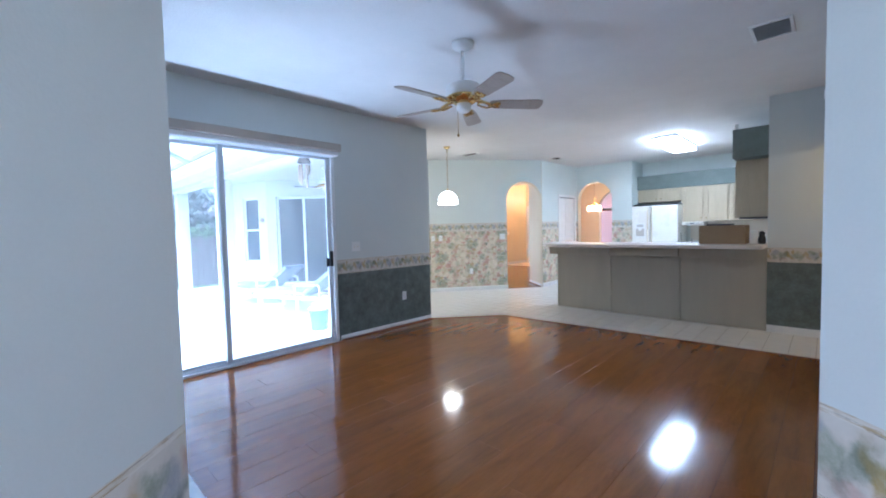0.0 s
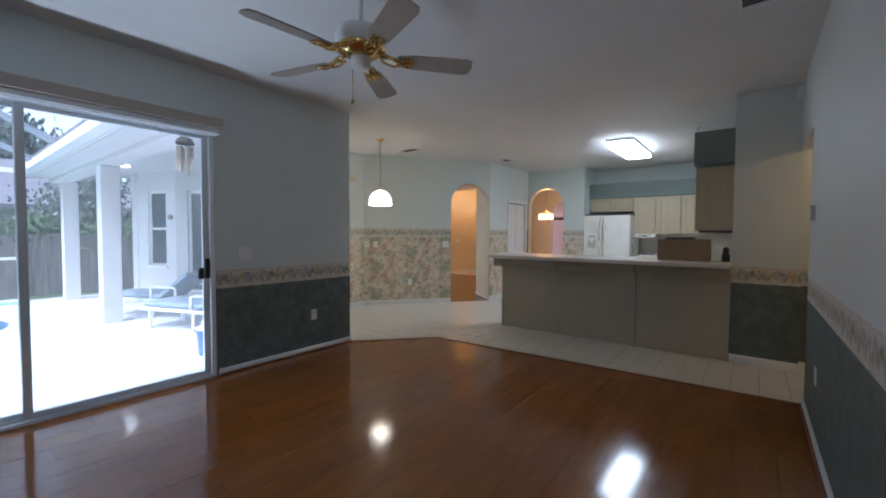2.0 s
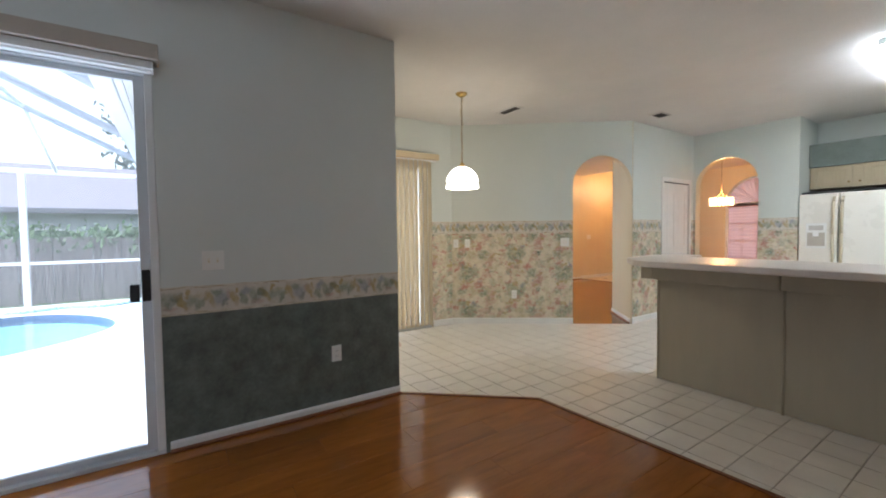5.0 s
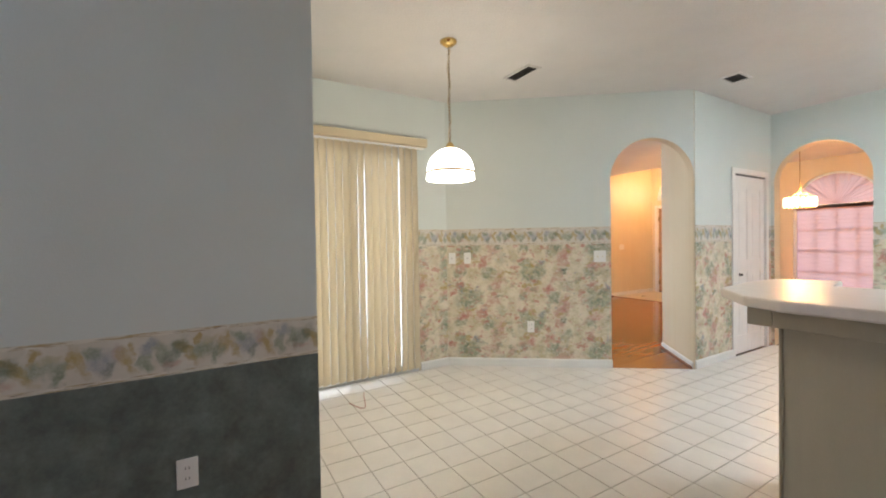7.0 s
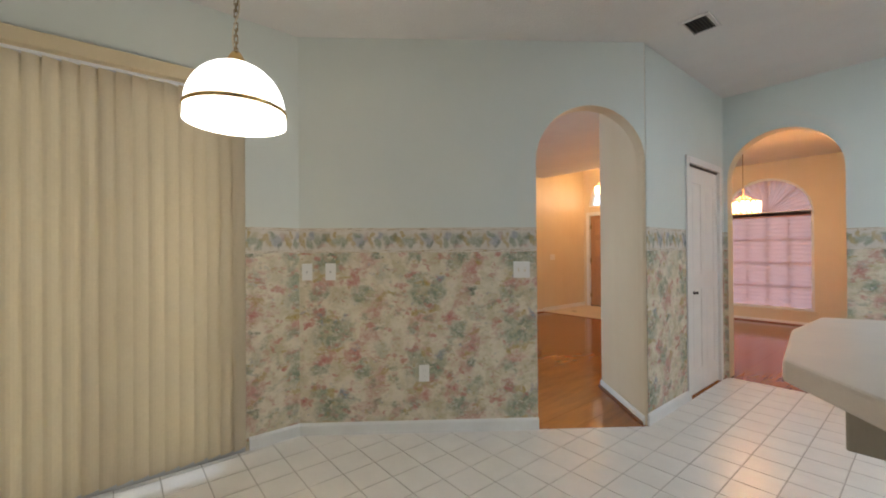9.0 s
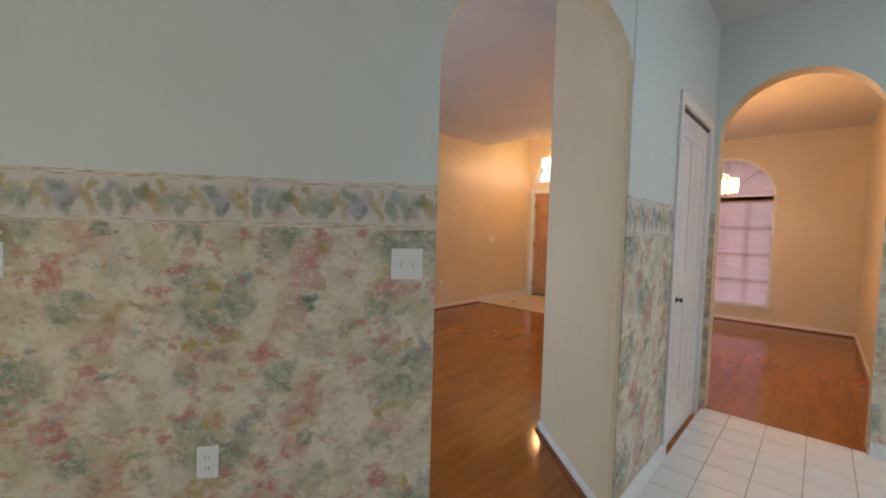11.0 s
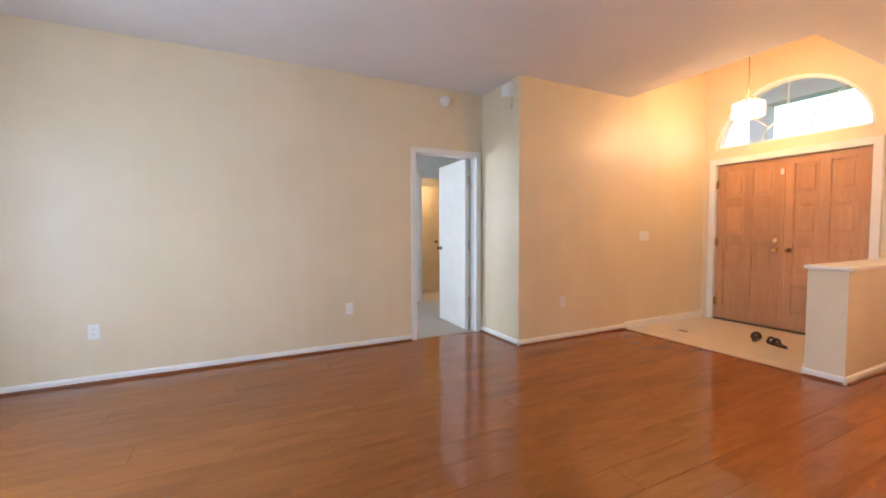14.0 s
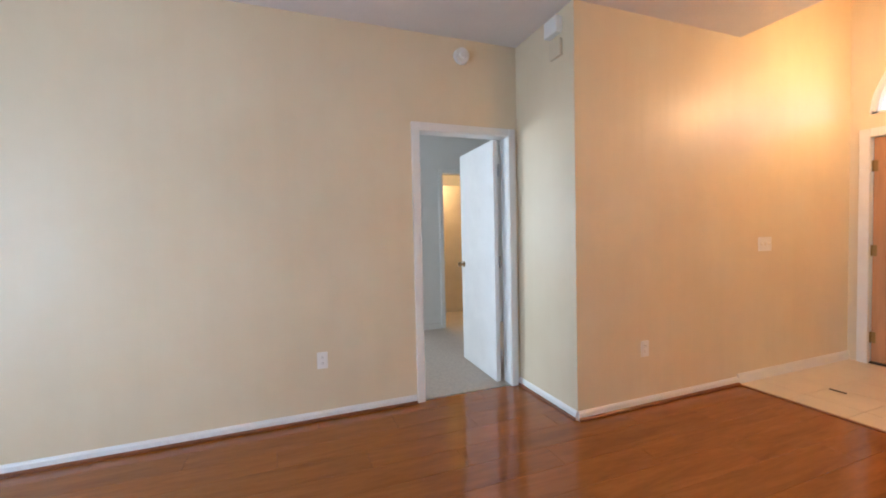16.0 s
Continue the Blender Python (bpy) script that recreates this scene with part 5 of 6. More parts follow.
def arch_plate(kind, s, z, label, size=(0.072, 0.116), gangs=1):
    x, y = on_arch(s)
    plate(kind, (x, y, z), AN, label, size, gangs)


plate("wall_outlet", (-4.19, 3.905, 0.411), (1, 0), "white duplex outlet on the green dado")
plate("wall_switch", (-4.19, 3.15, 1.119), (1, 0), "white double switch plate by the patio door", (0.118, 0.116), 2)
arch_plate("wall_switch", 1.545, 1.126, "white double switch plate on floral wallpaper", (0.118, 0.116), 2)
arch_plate("wall_outlet", 0.855, 0.411, "white duplex outlet on floral wallpaper")
arch_plate("phone_jack", 0.055, 1.122, "white phone jack plate on floral wallpaper")
arch_plate("phone_jack", 0.215, 1.122, "white cable jack plate on floral wallpaper")
plate("wall_outlet", (-4.984, 4.41, 0.44), (0, 1), "white duplex outlet below the nook window")
plate("wall_outlet", (0.0, 4.72, 0.42), (-1, 0), "white duplex outlet on the green dado")
plate("wall_outlet", (0.0, 2.75, 0.42), (-1, 0), "white duplex outlet on the green dado")
plate("wall_outlet", (-8.97, 6.82, 0.408), (1, 0), "white duplex outlet on the yellow wall")
plate("wall_outlet", (-8.97, 8.83, 0.411), (1, 0), "white duplex outlet on the yellow wall")
plate("wall_outlet", (-8.26, 10.99, 0.411), (1, 0), "cream duplex outlet on the yellow wall")
plate("wall_switch", (-8.26, 12.30, 1.12), (1, 0), "cream switch plate on the foyer wall", (0.165, 0.116), 3)
b = Build()
b.box((-0.03, 5.10, 1.42), (-0.001, 5.18, 1.53), plate_mat, 0.006)
lone(b, "thermostat", "white thermostat on the grey-blue wall", "thermostat")
b = Build()
b.box((-0.05, 6.22, 2.58), (-0.001, 6.28, 2.68), plate_mat, 0.008)
lone(b, "alarm_sensor", "small white alarm sensor high on the wall", "sensor")
b = Build()
b.rod((-8.969, 9.917, 2.61), (-8.93, 9.917, 2.61), 0.062, plate_mat, 0.055, seg=28)
b.rod((-8.93, 9.917, 2.61), (-8.915, 9.917, 2.61), 0.03, plate_mat, 0.025, seg=20)
lone(b, "smoke_detector", "round white smoke detector above the bedroom door", "smoke detector")
b = Build()
b.box((-8.51, 10.345, 2.59), (-8.37, 10.399, 2.70), plate_mat, 0.008)
lone(b, "door_chime", "white door chime box high on the jog wall", "door chime")
b = Build()
b.box((-8.49, 10.372, 2.44), (-8.37, 10.399, 2.555), almond, 0.006)
for k in range(6):
    b.box((-8.48, 10.369, 2.455 + k * 0.016), (-8.38, 10.373, 2.460 + k * 0.016), almond)
lone(b, "alarm_speaker", "almond slotted alarm speaker below the chime box", "speaker")

# ---- fireplace ----
base = (-2.35, 0.40, 0)
r = thing("fireplace", "white fireplace mantel with corbels and a glass-door firebox", "fireplace", base)
b = Build()
b.box((-3.25, 0.381, 1.425), (-1.42, 0.640, 1.470), white, 0.008)
b.box((-3.22, 0.381, 1.385), (-1.45, 0.605, 1.425), white, 0.010)
b.done("shelf", r, base)
for x in (-3.20, -1.62):
    b = Build()
    pts = [(0.381, 1.385), (0.59, 1.385), (0.59, 1.345), (0.58, 1.325), (0.545, 1.32), (0.52, 1.29), (0.47, 1.25), (0.44, 1.22), (0.44, 1.20), (0.42, 1.19), (0.42, 1.165), (0.381, 1.165)]
    lo = [b.bm.verts.new((x, y, z)) for y, z in pts]
    hi = [b.bm.verts.new((x + 0.15, y, z)) for y, z in pts]
    i = b.index(white)
    b.bm.faces.new(lo)
    b.bm.faces.new(hi[::-1])
    for k in range(len(pts)):
        j = (k + 1) % len(pts)
        b.bm.faces.new((lo[k], hi[k], hi[j], lo[j]))
    b.done("corbel", r, base)
b = Build()
b.box((-3.20, 0.381, 0.0), (-2.90, 0.405, 1.165), white, 0.004).box((-1.77, 0.381, 0.0), (-1.47, 0.405, 1.165), white, 0.004).box((-2.90, 0.381, 0.80), (-1.77, 0.405, 1.165), white, 0.004)
b.done("surround", r, base)
b = Build()
b.box((-2.89, 0.382, 0.02), (-1.78, 0.40, 0.79), dark_glass)
for x in (-2.89, -2.35, -1.81):
    b.box((x, 0.40, 0.02), (x + 0.03, 0.425, 0.79), brass, 0.004)
b.box((-2.86, 0.40, 0.76), (-1.81, 0.425, 0.79), brass, 0.004)
b.done("screen", r, base, "dark glass fire screen framed in brass")
for x in (-2.45, -2.24):
    b = Build()
    b.tube([(x, 0.425, 0.36), (x, 0.46, 0.36), (x, 0.46, 0.44), (x, 0.425, 0.44)], 0.006, brass, 8)
    b.done("handle", r, base)

# ---- shoes and scraps ----
def sandal(m):
    r = tagged(new("sandal"), "dark brown leather sandal on the foyer tile", "shoe", "sandals by the front door")
    b = Build()
    b.prism([(0.04 * math.cos(t) * (1.0 if math.sin(t) > 0 else 0.8), 0.13 * math.sin(t)) for t in [2 * math.pi * k / 20 for k in range(20)]], 0.0, 0.022, dark_leather, 0.004)
    b.done("sole").parent = r
    for y in (0.0, 0.06):
        b = Build()
        pts = [(-0.04, y, 0.015), (-0.03, y + 0.01, 0.05), (0.0, y + 0.015, 0.065), (0.03, y + 0.01, 0.05), (0.04, y, 0.015)]
        b.tube(pts, 0.011, dark_leather, 8)
        b.done("strap").parent = r
    r.matrix_world = m
    return r


s1 = sandal(pose(-7.27, 12.81, 0.007, 0, 0, 20))
copy_thing(s1, pose(-7.05, 12.74, 0.007, 0, 0, 62))
b = Build()
b.box((-7.9, 12.46, 0.007), (-7.80, 12.475, 0.013), black, 0, None)
lone(b, "door_stop", "small dark scrap on the foyer tile", "scrap")
b = Build()
b.tube([(-5.50 + 0.16 * math.sin(k * 0.55), 4.95 + 0.045 * k * 0.5, 0.010) for k in range(9)], 0.003, M("red_cord", (0.4, 0.12, 0.08), 0.6), 5)
lone(b, "loose_cord", "thin red-brown cord lying on the nook tiles", "cord")

# ---- patio and garden ----
DECK, LAWN = -0.18, -0.24
PX, PY = -9.95, 0.35


def pool_ring(k):
    turns = [2 * math.pi * q / 48 for q in range(48)]
    return [(PX + k * 1.75 * math.cos(t) * (1 + 0.10 * math.cos(2 * t + 0.6)), PY + k * 1.55 * math.sin(t) * (1 + 0.12 * math.sin(t + 0.4))) for t in turns]


# the deck is one sheet with the pool cut out
b = Build()
hole = pool_ring(1.0)
X0, X1, Y0, Y1 = -12.95, -4.20, -5.0, 6.2
edge = []
for x, y in hole:
    dx, dy = x - PX, y - PY
    t = min(((X1 if dx > 0 else X0) - PX) / dx if abs(dx) > 1e-6 else 1e9, ((Y1 if dy > 0 else Y0) - PY) / dy if abs(dy) > 1e-6 else 1e9)
    edge.append((PX + dx * t, PY + dy * t))
for k in range(48):
    j = (k + 1) % 48
    b.poly([(*hole[k], DECK), (*hole[j], DECK), (*edge[j], DECK), (*edge[k], DECK)], deck)
    for cx, cy in ((X0, Y0), (X0, Y1), (X1, Y0), (X1, Y1)):
        e0, e1 = edge[k], edge[j]
        on0, on1 = (abs(e0[0] - cx) < 1e-4, abs(e0[1] - cy) < 1e-4), (abs(e1[0] - cx) < 1e-4, abs(e1[1] - cy) < 1e-4)
        if (on0[0] and on1[1] and not on0[1]) or (on0[1] and on1[0] and not on0[0]):
            b.poly([(*e0, DECK), (cx, cy, DECK), (*e1, DECK)], deck)
lone(b, "pavement_pool_deck", "bright white textured pool deck", "deck", "structure")
b = Build()
low = pool_ring(0.99)
for k in range(48):
    j = (k + 1) % 48
    b.poly([(*hole[k], DECK), (*hole[j], DECK), (*hole[j], DECK - 0.17), (*hole[k], DECK - 0.17)], pool_tile)
    b.poly([(*hole[k], DECK - 0.17), (*hole[j], DECK - 0.17), (*low[j], -1.0), (*low[k], -1.0)], pool_blue)
b.poly([(*p, -1.0) for p in low], pool_blue)
lone(b, "pool_basin", "turquoise pool basin with dark waterline tiles", "pool", "structure")
b = Build()
b.poly([(*p, DECK - 0.06) for p in reversed(pool_ring(0.999))], water)
w = lone(b, "water", "still turquoise pool water", "water", "structure")
w.visible_shadow = False
if w.data.polygons[0].normal.z < 0:
    w.data.flip_normals()
# edge of the house slab above the deck
b = Build()
b.box((-4.40, 0.20, -0.30), (-4.325, 4.16, -0.005), stucco, 0.004)
b.box((-6.16, 4.17, -0.30), (-4.20, 4.209, 0.03), stucco, 0.004)
lone(b, "wall_slab_edge", "white stucco edge of the house slab above the deck", "wall", "structure")
b = Build()
b.box((-60, -60, -1.6), (60, 60, -1.5), grass_mat)
b.poly([(-60, -60, LAWN), (-12.95, -60, LAWN), (-12.95, 60, LAWN), (-60, 60, LAWN)], grass_mat)
b.poly([(-12.95, -60, LAWN), (60, -60, LAWN), (60, -5, LAWN), (-12.95, -5, LAWN)], grass_mat)
b.poly([(-12.95, 14.2, LAWN), (60, 14.2, LAWN), (60, 60, LAWN), (-12.95, 60, LAWN)], grass_mat)
lone(b, "ground", "mown green lawn", "lawn", "structure")


def post(x, y, label):
    base = (x, y, DECK)
    r = thing("patio_column", label, "column", base, "patio columns")
    b = Build()
    b.box((x - 0.13, y - 0.13, DECK), (x + 0.13, y + 0.13, 2.40), stucco, 0.012)
    b.done("shaft", r, base)


for x, y in ((-8.775, 3.145), (-12.33, 3.25)):
    post(x, y, "square white stucco patio column")
b = Build()
b.box((-12.70, 2.99, 2.40), (-4.39, 3.29, 2.66), stucco, 0.01)
b.box((-12.72, 2.66, 2.475), (-4.39, 2.985, 2.50), stucco)
b.box((-12.72, 2.60, 2.475), (-4.39, 2.655, 2.66), white, 0.006)
lone(b, "beam", "white lanai beam with a boxed soffit along the roof edge", "beam", "structure")
b = Build()
b.prism([(-12.72, 2.595), (-12.72, 2.45), (-4.39, 2.45), (-4.39, 2.595)], 2.47, 2.60, white_alum, 0.012)
lone(b, "gutter", "white metal gutter along the lanai eave", "gutter", "structure")
b = Build()
b.box((-12.7, 3.291, 2.66), (-4.40, 4.165, 2.70), stucco).box((-12.7, 4.166, 2.66), (-6.165, 5.69, 2.70), stucco)
b.box((-12.75, 2.59, 2.71), (-4.40, 4.165, 2.80), roof_mat).box((-12.75, 4.166, 2.71), (-6.165, 5.69, 2.80), roof_mat)
lone(b, "ceiling_lanai", "white lanai ceiling under the roof", "ceiling", "structure")
b = Build()
b.rod((-10.4, 3.76, 2.659), (-10.4, 3.76, 2.645), 0.10, M("lit_recessed_lamp", (1, 0.95, 0.85), 0.3, emit=6), seg=24)
lone(b, "recessed_light", "lit round recessed light in the lanai ceiling", "ceiling light")
# angled house walls round the lanai
JX, JY = -10.33, 4.635
wall("wall_lanai_slider", (JX, JY), (-9.06, 5.905), OUT, BED, 0.2, z1=2.66, openings=[(0.24, 1.62, 0.0, 2.24, 0)], label="white stucco wall with a dark sliding door", jamb=white)
wall("wall_lanai_window", (-11.66, 4.203), (JX, JY), OUT, BED, 0.2, z1=2.66, openings=[(0.53, 1.10, 0.58, 2.24, 0)], label="white stucco wall with a narrow window", jamb=white)
wall("wall_lanai_return", (-11.66, 5.99), (-11.66, 4.24), OUT, BED, 0.2, z1=2.66, label="white stucco wall at the end of the lanai")
d1 = Vector((1.0, 1.0)).normalized()


def along(s, off, z):
    return (JX + d1.x * s - d1.y * off, JY + d1.y * s + d1.x * off, z)


base = along(0.93, 0.1, 0)
r = thing("door_lanai", "white-framed dark sliding door on the lanai", "sliding door", base, kind="structure")
m45 = Matrix.Translation((JX, JY, 0)) @ Matrix.Rotation(radians(45), 4, "Z")
b = Build()
for s in (0.24, 0.90, 1.56):
    b.box((s, 0.05, 0.0), (s + 0.06, 0.11, 2.24), white_alum, 0, m45)
b.box((0.30, 0.055, 2.18), (1.56, 0.105, 2.24), white_alum, 0, m45).box((0.30, 0.055, 0.0), (1.56, 0.105, 0.05), white_alum, 0, m45)
b.done("frame", r, base)
b = Build()
b.box((0.30, 0.075, 0.05), (1.56, 0.085, 2.18), dark_glass, 0, m45)
b.done("pane", r, base)
aw = math.degrees(math.atan2(JY - 4.203, JX + 11.66))
mw = Matrix.Translation((-11.66, 4.203, 0)) @ Matrix.Rotation(radians(aw), 4, "Z")
base = tuple(mw @ Vector((0.82, 0.1, 0.56)))
r = thing("window_lanai", "narrow white single-hung window on the lanai", "window", base, kind="structure")
b = Build()
for lo, hi in (((0.53, 0.04, 0.58), (0.575, 0.09, 2.24)), ((1.055, 0.04, 0.58), (1.10, 0.09, 2.24)), ((0.575, 0.04, 2.195), (1.055, 0.09, 2.24)), ((0.575, 0.04, 0.58), (1.055, 0.09, 0.625)), ((0.575, 0.045, 1.38), (1.055, 0.085, 1.43)), ((0.48, -0.04, 0.53), (1.15, 0.05, 0.58))):
    b.box(lo, hi, white, 0, mw)
b.done("frame", r, base)
b = Build()
b.box((0.575, 0.065, 0.625), (1.055, 0.07, 2.195), dark_glass, 0, mw)
b.done("pane", r, base)
b = Build()
p, q = mw @ Vector((1.25, -0.002, 1.66)), mw @ Vector((1.25, -0.03, 1.66))
b.rod(p, q, 0.06, M("aged_terracotta", (0.3, 0.22, 0.2), 0.8), seg=20)
lone(b, "wall_thermometer", "round grey dial on the lanai wall", "thermometer")
# foundation under the lanai walls
b = Build()
b.prism([(-11.65, 4.215), (-10.335, 4.645), (-9.07, 5.91), (-9.07, 6.0), (-11.65, 6.0)], -0.30, -0.001, stucco)
lone(b, "wall_lanai_footing", "white stucco footing under the lanai walls", "wall", "structure")

# screen enclosure
base = (-12.72, 0.0, DECK)
r = thing("screen_enclosure", "white and grey aluminium pool screen frame", "screen enclosure", base)
for y in (-3.8, -1.7, 0.43, 2.54):
    b = Build()
    b.box((-12.77, y - 0.05, DECK), (-12.67, y + 0.05, 2.58), blue_alum if y > 2 else white_alum, 0.004)
    b.done("upright", r, base)
for z, t in ((0.75, 0.03), (2.61, 0.045), (DECK + 0.03, 0.03)):
    b = Build()
    b.box((-12.75, -5.0, z - t), (-12.69, 2.62, z + t), white_alum, 0.004)
    b.done("rail", r, base)
# roof of the enclosure: beams climb from the lanai eave, then run level
RISE, LEVEL = -0.60, 4.22
for x in (-10.7, -8.5, -6.3):
    b = Build()
    b.tube([(x, 2.50, 2.63), (x, RISE, LEVEL), (x, -5.0, LEVEL)], 0.05, blue_alum, 8)
    b.done("roof_beam", r, base)
for y, z in ((0.95, 3.42), (RISE, LEVEL), (-2.8, LEVEL)):
    b = Build()
    b.tube([(-12.72, y, 2.61), (-10.7, y, z), (-4.45, y, z)], 0.03, white_alum, 8)
    b.done("purlin", r, base)


# loungers
def lounger(m, back):
    r = tagged(new("sun_lounger"), "white tube sun lounger with a blue-grey cushion", "sun lounger", "loungers on the patio")
    b = Build()
    for x in (-0.30, 0.30):
        b.box((x - 0.02, -0.95, 0.28), (x + 0.02, 0.95, 0.33), white_alum, 0.008)
    for y in (-0.93, -0.3, 0.3, 0.93):
        b.box((-0.30, y - 0.015, 0.285), (0.30, y + 0.015, 0.325), white_alum, 0.006)
    b.done("frame").parent = r
    for x in (-0.30, 0.30):
        for y in (-0.75, 0.10, 0.75):
            b = Build()
            b.box((x - 0.02, y - 0.02, 0.0), (x + 0.02, y + 0.02, 0.285), white_alum, 0.006)
            b.done("leg").parent = r
    for x in (-0.30, 0.30):
        b = Build()
        b.tube([(x, 0.05, 0.33), (x, 0.05, 0.52), (x, 0.12, 0.55), (x, 0.55, 0.55), (x, 0.60, 0.52), (x, 0.60, 0.33)], 0.018, white_alum, 8)
        b.done("armrest").parent = r
    b = Build()
    b.box((-0.28, -0.93, 0.335), (0.28, 0.24, 0.415), cushion, 0.03)
    if back:
        b.box((-0.28, 0.0, 0.0), (0.28, 0.72, 0.08), cushion, 0.03, Matrix.Translation((0, 0.24, 0.36)) @ Matrix.Rotation(radians(back), 4, "X"))
    b.done("cushion").parent = r
    r.matrix_world = m
    return r


l1 = lounger(pose(-8.80, 3.92, DECK, 0, 0, -68), 34)
copy_thing(l1, pose(-7.15, 3.95, DECK, 0, 0, -68))

b = Build()
b.tube([(-12.25 + 0.12 * math.sin(k * 0.5), 0.2 + 0.09 * k, DECK + 0.03) for k in range(26)], 0.03, M("pale_blue_hose", (0.35, 0.62, 0.75), 0.5), 8)
lone(b, "pool_hose", "pale blue pool hose along the deck edge", "hose")
# bucket, box and wind chime
base = (-5.62, 3.40, DECK)
r = thing("bucket", "blue plastic bucket with a white lid on the patio", "bucket", base)
b = Build()
b.lathe(base, [(0.001, 0), (0.12, 0), (0.145, 0.30), (0.15, 0.305), (0.15, 0.32)], blue_plastic, 28)
b.done("body", r, base)
b = Build()
b.lathe((base[0], base[1], DECK + 0.315), [(0.155, 0), (0.158, 0.02), (0.12, 0.035), (0.09, 0.045), (0.09, 0.09), (0.001, 0.09)], plate_mat, 28)
b.done("lid", r, base)
b = Build()
b.box((-6.10, 3.72, DECK), (-5.78, 4.02, 0.27), cardboard, 0.006)
lone(b, "cardboard_box", "tan cardboard box on the patio", "box")
base = (-5.03, 2.95, 2.47)
r = thing("wind_chime", "bamboo wind chime with a coconut shell top", "wind chime", base)
b = Build()
b.lathe((-5.03, 2.95, 2.235), [(0.085, -0.005), (0.088, 0.0), (0.075, 0.035), (0.045, 0.062), (0.001, 0.072)], M("dark_coconut_shell", (0.10, 0.075, 0.055), 0.7, var=0.3), 20)
b.done("shell", r, base)
b = Build()
b.rod((-5.03, 2.95, 2.30), (-5.03, 2.95, 2.47), 0.004, bark, seg=6)
b.done("string", r, base)
for k in range(6):
    a = 2 * math.pi * k / 6
    b = Build()
    x, y = -5.03 + 0.062 * math.cos(a), 2.95 + 0.062 * math.sin(a)
    lo = 1.90 + 0.035 * ((k * 5) % 6)
    b.rod((x, y, 2.235), (x, y, 2.20), 0.002, bark, seg=5)
    b.rod((x, y, 2.20), (x, y, lo), 0.017, bamboo, seg=10)
    b.done("tube", r, base)
ceiling_fan(-7.6, 4.75, 2.66, 0.25, 20, "white patio ceiling fan under the lanai")

# fence
base = (-14.0, 0, LAWN)
r = thing("fence", "weathered grey board fence behind the pool", "fence", base)
bd = Build()
bd.prism([(-0.01, -0.068), (0.01, -0.068), (0.01, 0.068), (-0.01, 0.068)], 0.0, 1.50, fence_mat)
me = bd.mesh("board")
for k in range(150):
    y = -9.0 + 0.142 * k
    ob = new("board", me)
    adopt(ob, r, base)
    ob.matrix_basis = pose(-14.0 + random.uniform(-0.008, 0.008), y, LAWN + random.uniform(-0.03, 0.03), random.uniform(-0.6, 0.6), 0, 0)
b = Build()
for z in (0.35, 1.35):
    b.box((-14.05, -9.1, z - 0.2), (-14.015, 12.3, z - 0.11), fence_mat)
b.done("fence_rail", r, base)


# shrubs over the fence
def leaf_cloud(b, cx, cy, cz, rx, ry, rz, count, size, mat):
    for _ in range(count):
        u, v, w = random.gauss(0, 0.5), random.gauss(0, 0.5), random.gauss(0, 0.45)
        c = Vector((cx + u * rx, cy + v * ry, cz + w * rz))
        e = Euler((random.uniform(0, 6.3), random.uniform(0, 6.3), random.uniform(0, 6.3)))
        s = size * random.uniform(0.6, 1.3)
        p = [c + e.to_matrix() @ Vector(q) * s for q in ((-0.5, 0, 0), (0, -0.28, 0.06), (0.55, 0, 0), (0, 0.28, 0.06))]
        b.poly([tuple(q) for q in p], mat)


for k, (y, z, n) in enumerate(((-6.5, 1.45, 500), (-4.6, 1.7, 600), (-2.9, 1.5, 500), (-1.2, 1.75, 700), (0.3, 1.6, 600), (1.7, 1.55, 600), (3.1, 1.8, 800), (4.4, 1.6, 500), (5.8, 1.7, 500))):
    base = (-14.6, y, LAWN)
    r = thing("shrub", "leafy green shrub growing over the fence", "shrub", base, "shrubs behind the fence")
    b = Build()
    for q in range(4):
        b.rod((-14.6, y, LAWN), (-14.6 + random.uniform(-0.3, 0.3), y + random.uniform(-0.5, 0.5), z), 0.025, bark, 0.008, seg=6)
    b.done("stem", r, base)
    b = Build()
    leaf_cloud(b, -14.45, y, z - 0.38, 0.6, 1.05, 0.36, int(n * 1.4), 0.13, leaf_mat)
    b.done("leaves", r, base)


def tree_thing(x, y, h, crown, n, leaf, label):
    base = (x, y, LAWN)
    r = thing("tree", label, "tree", base, "garden trees")
    b = Build()
    b.rod((x, y, LAWN), (x + 0.1, y, h * 0.6), 0.13, bark, 0.07, seg=10)
    tips = []
    for k in range(9):
        a = k * 2.4
        tip = Vector((x + crown * 0.55 * math.cos(a) * random.uniform(0.5, 1), y + crown * 0.55 * math.sin(a) * random.uniform(0.5, 1), h * random.uniform(0.62, 1.0)))
        b.rod((x + 0.1, y, h * random.uniform(0.4, 0.6)), tip, 0.05, bark, 0.012, seg=6)
        tips.append(tip)
    b.done("trunk", r, base)
    b = Build()
    for tp in tips:
        leaf_cloud(b, tp.x, tp.y, tp.z, crown * 0.55, crown * 0.55, crown * 0.38, n // 5, leaf, leaf_dark)
    b.done("leaves", r, base)


tree_thing(-15.4, 4.1, 2.7, 1.3, 1500, 0.13, "small airy tree beyond the fence")
tree_thing(-27.0, 3.0, 8.3, 2.6, 2600, 0.32, "tall dark tree beyond the neighbour's roof")

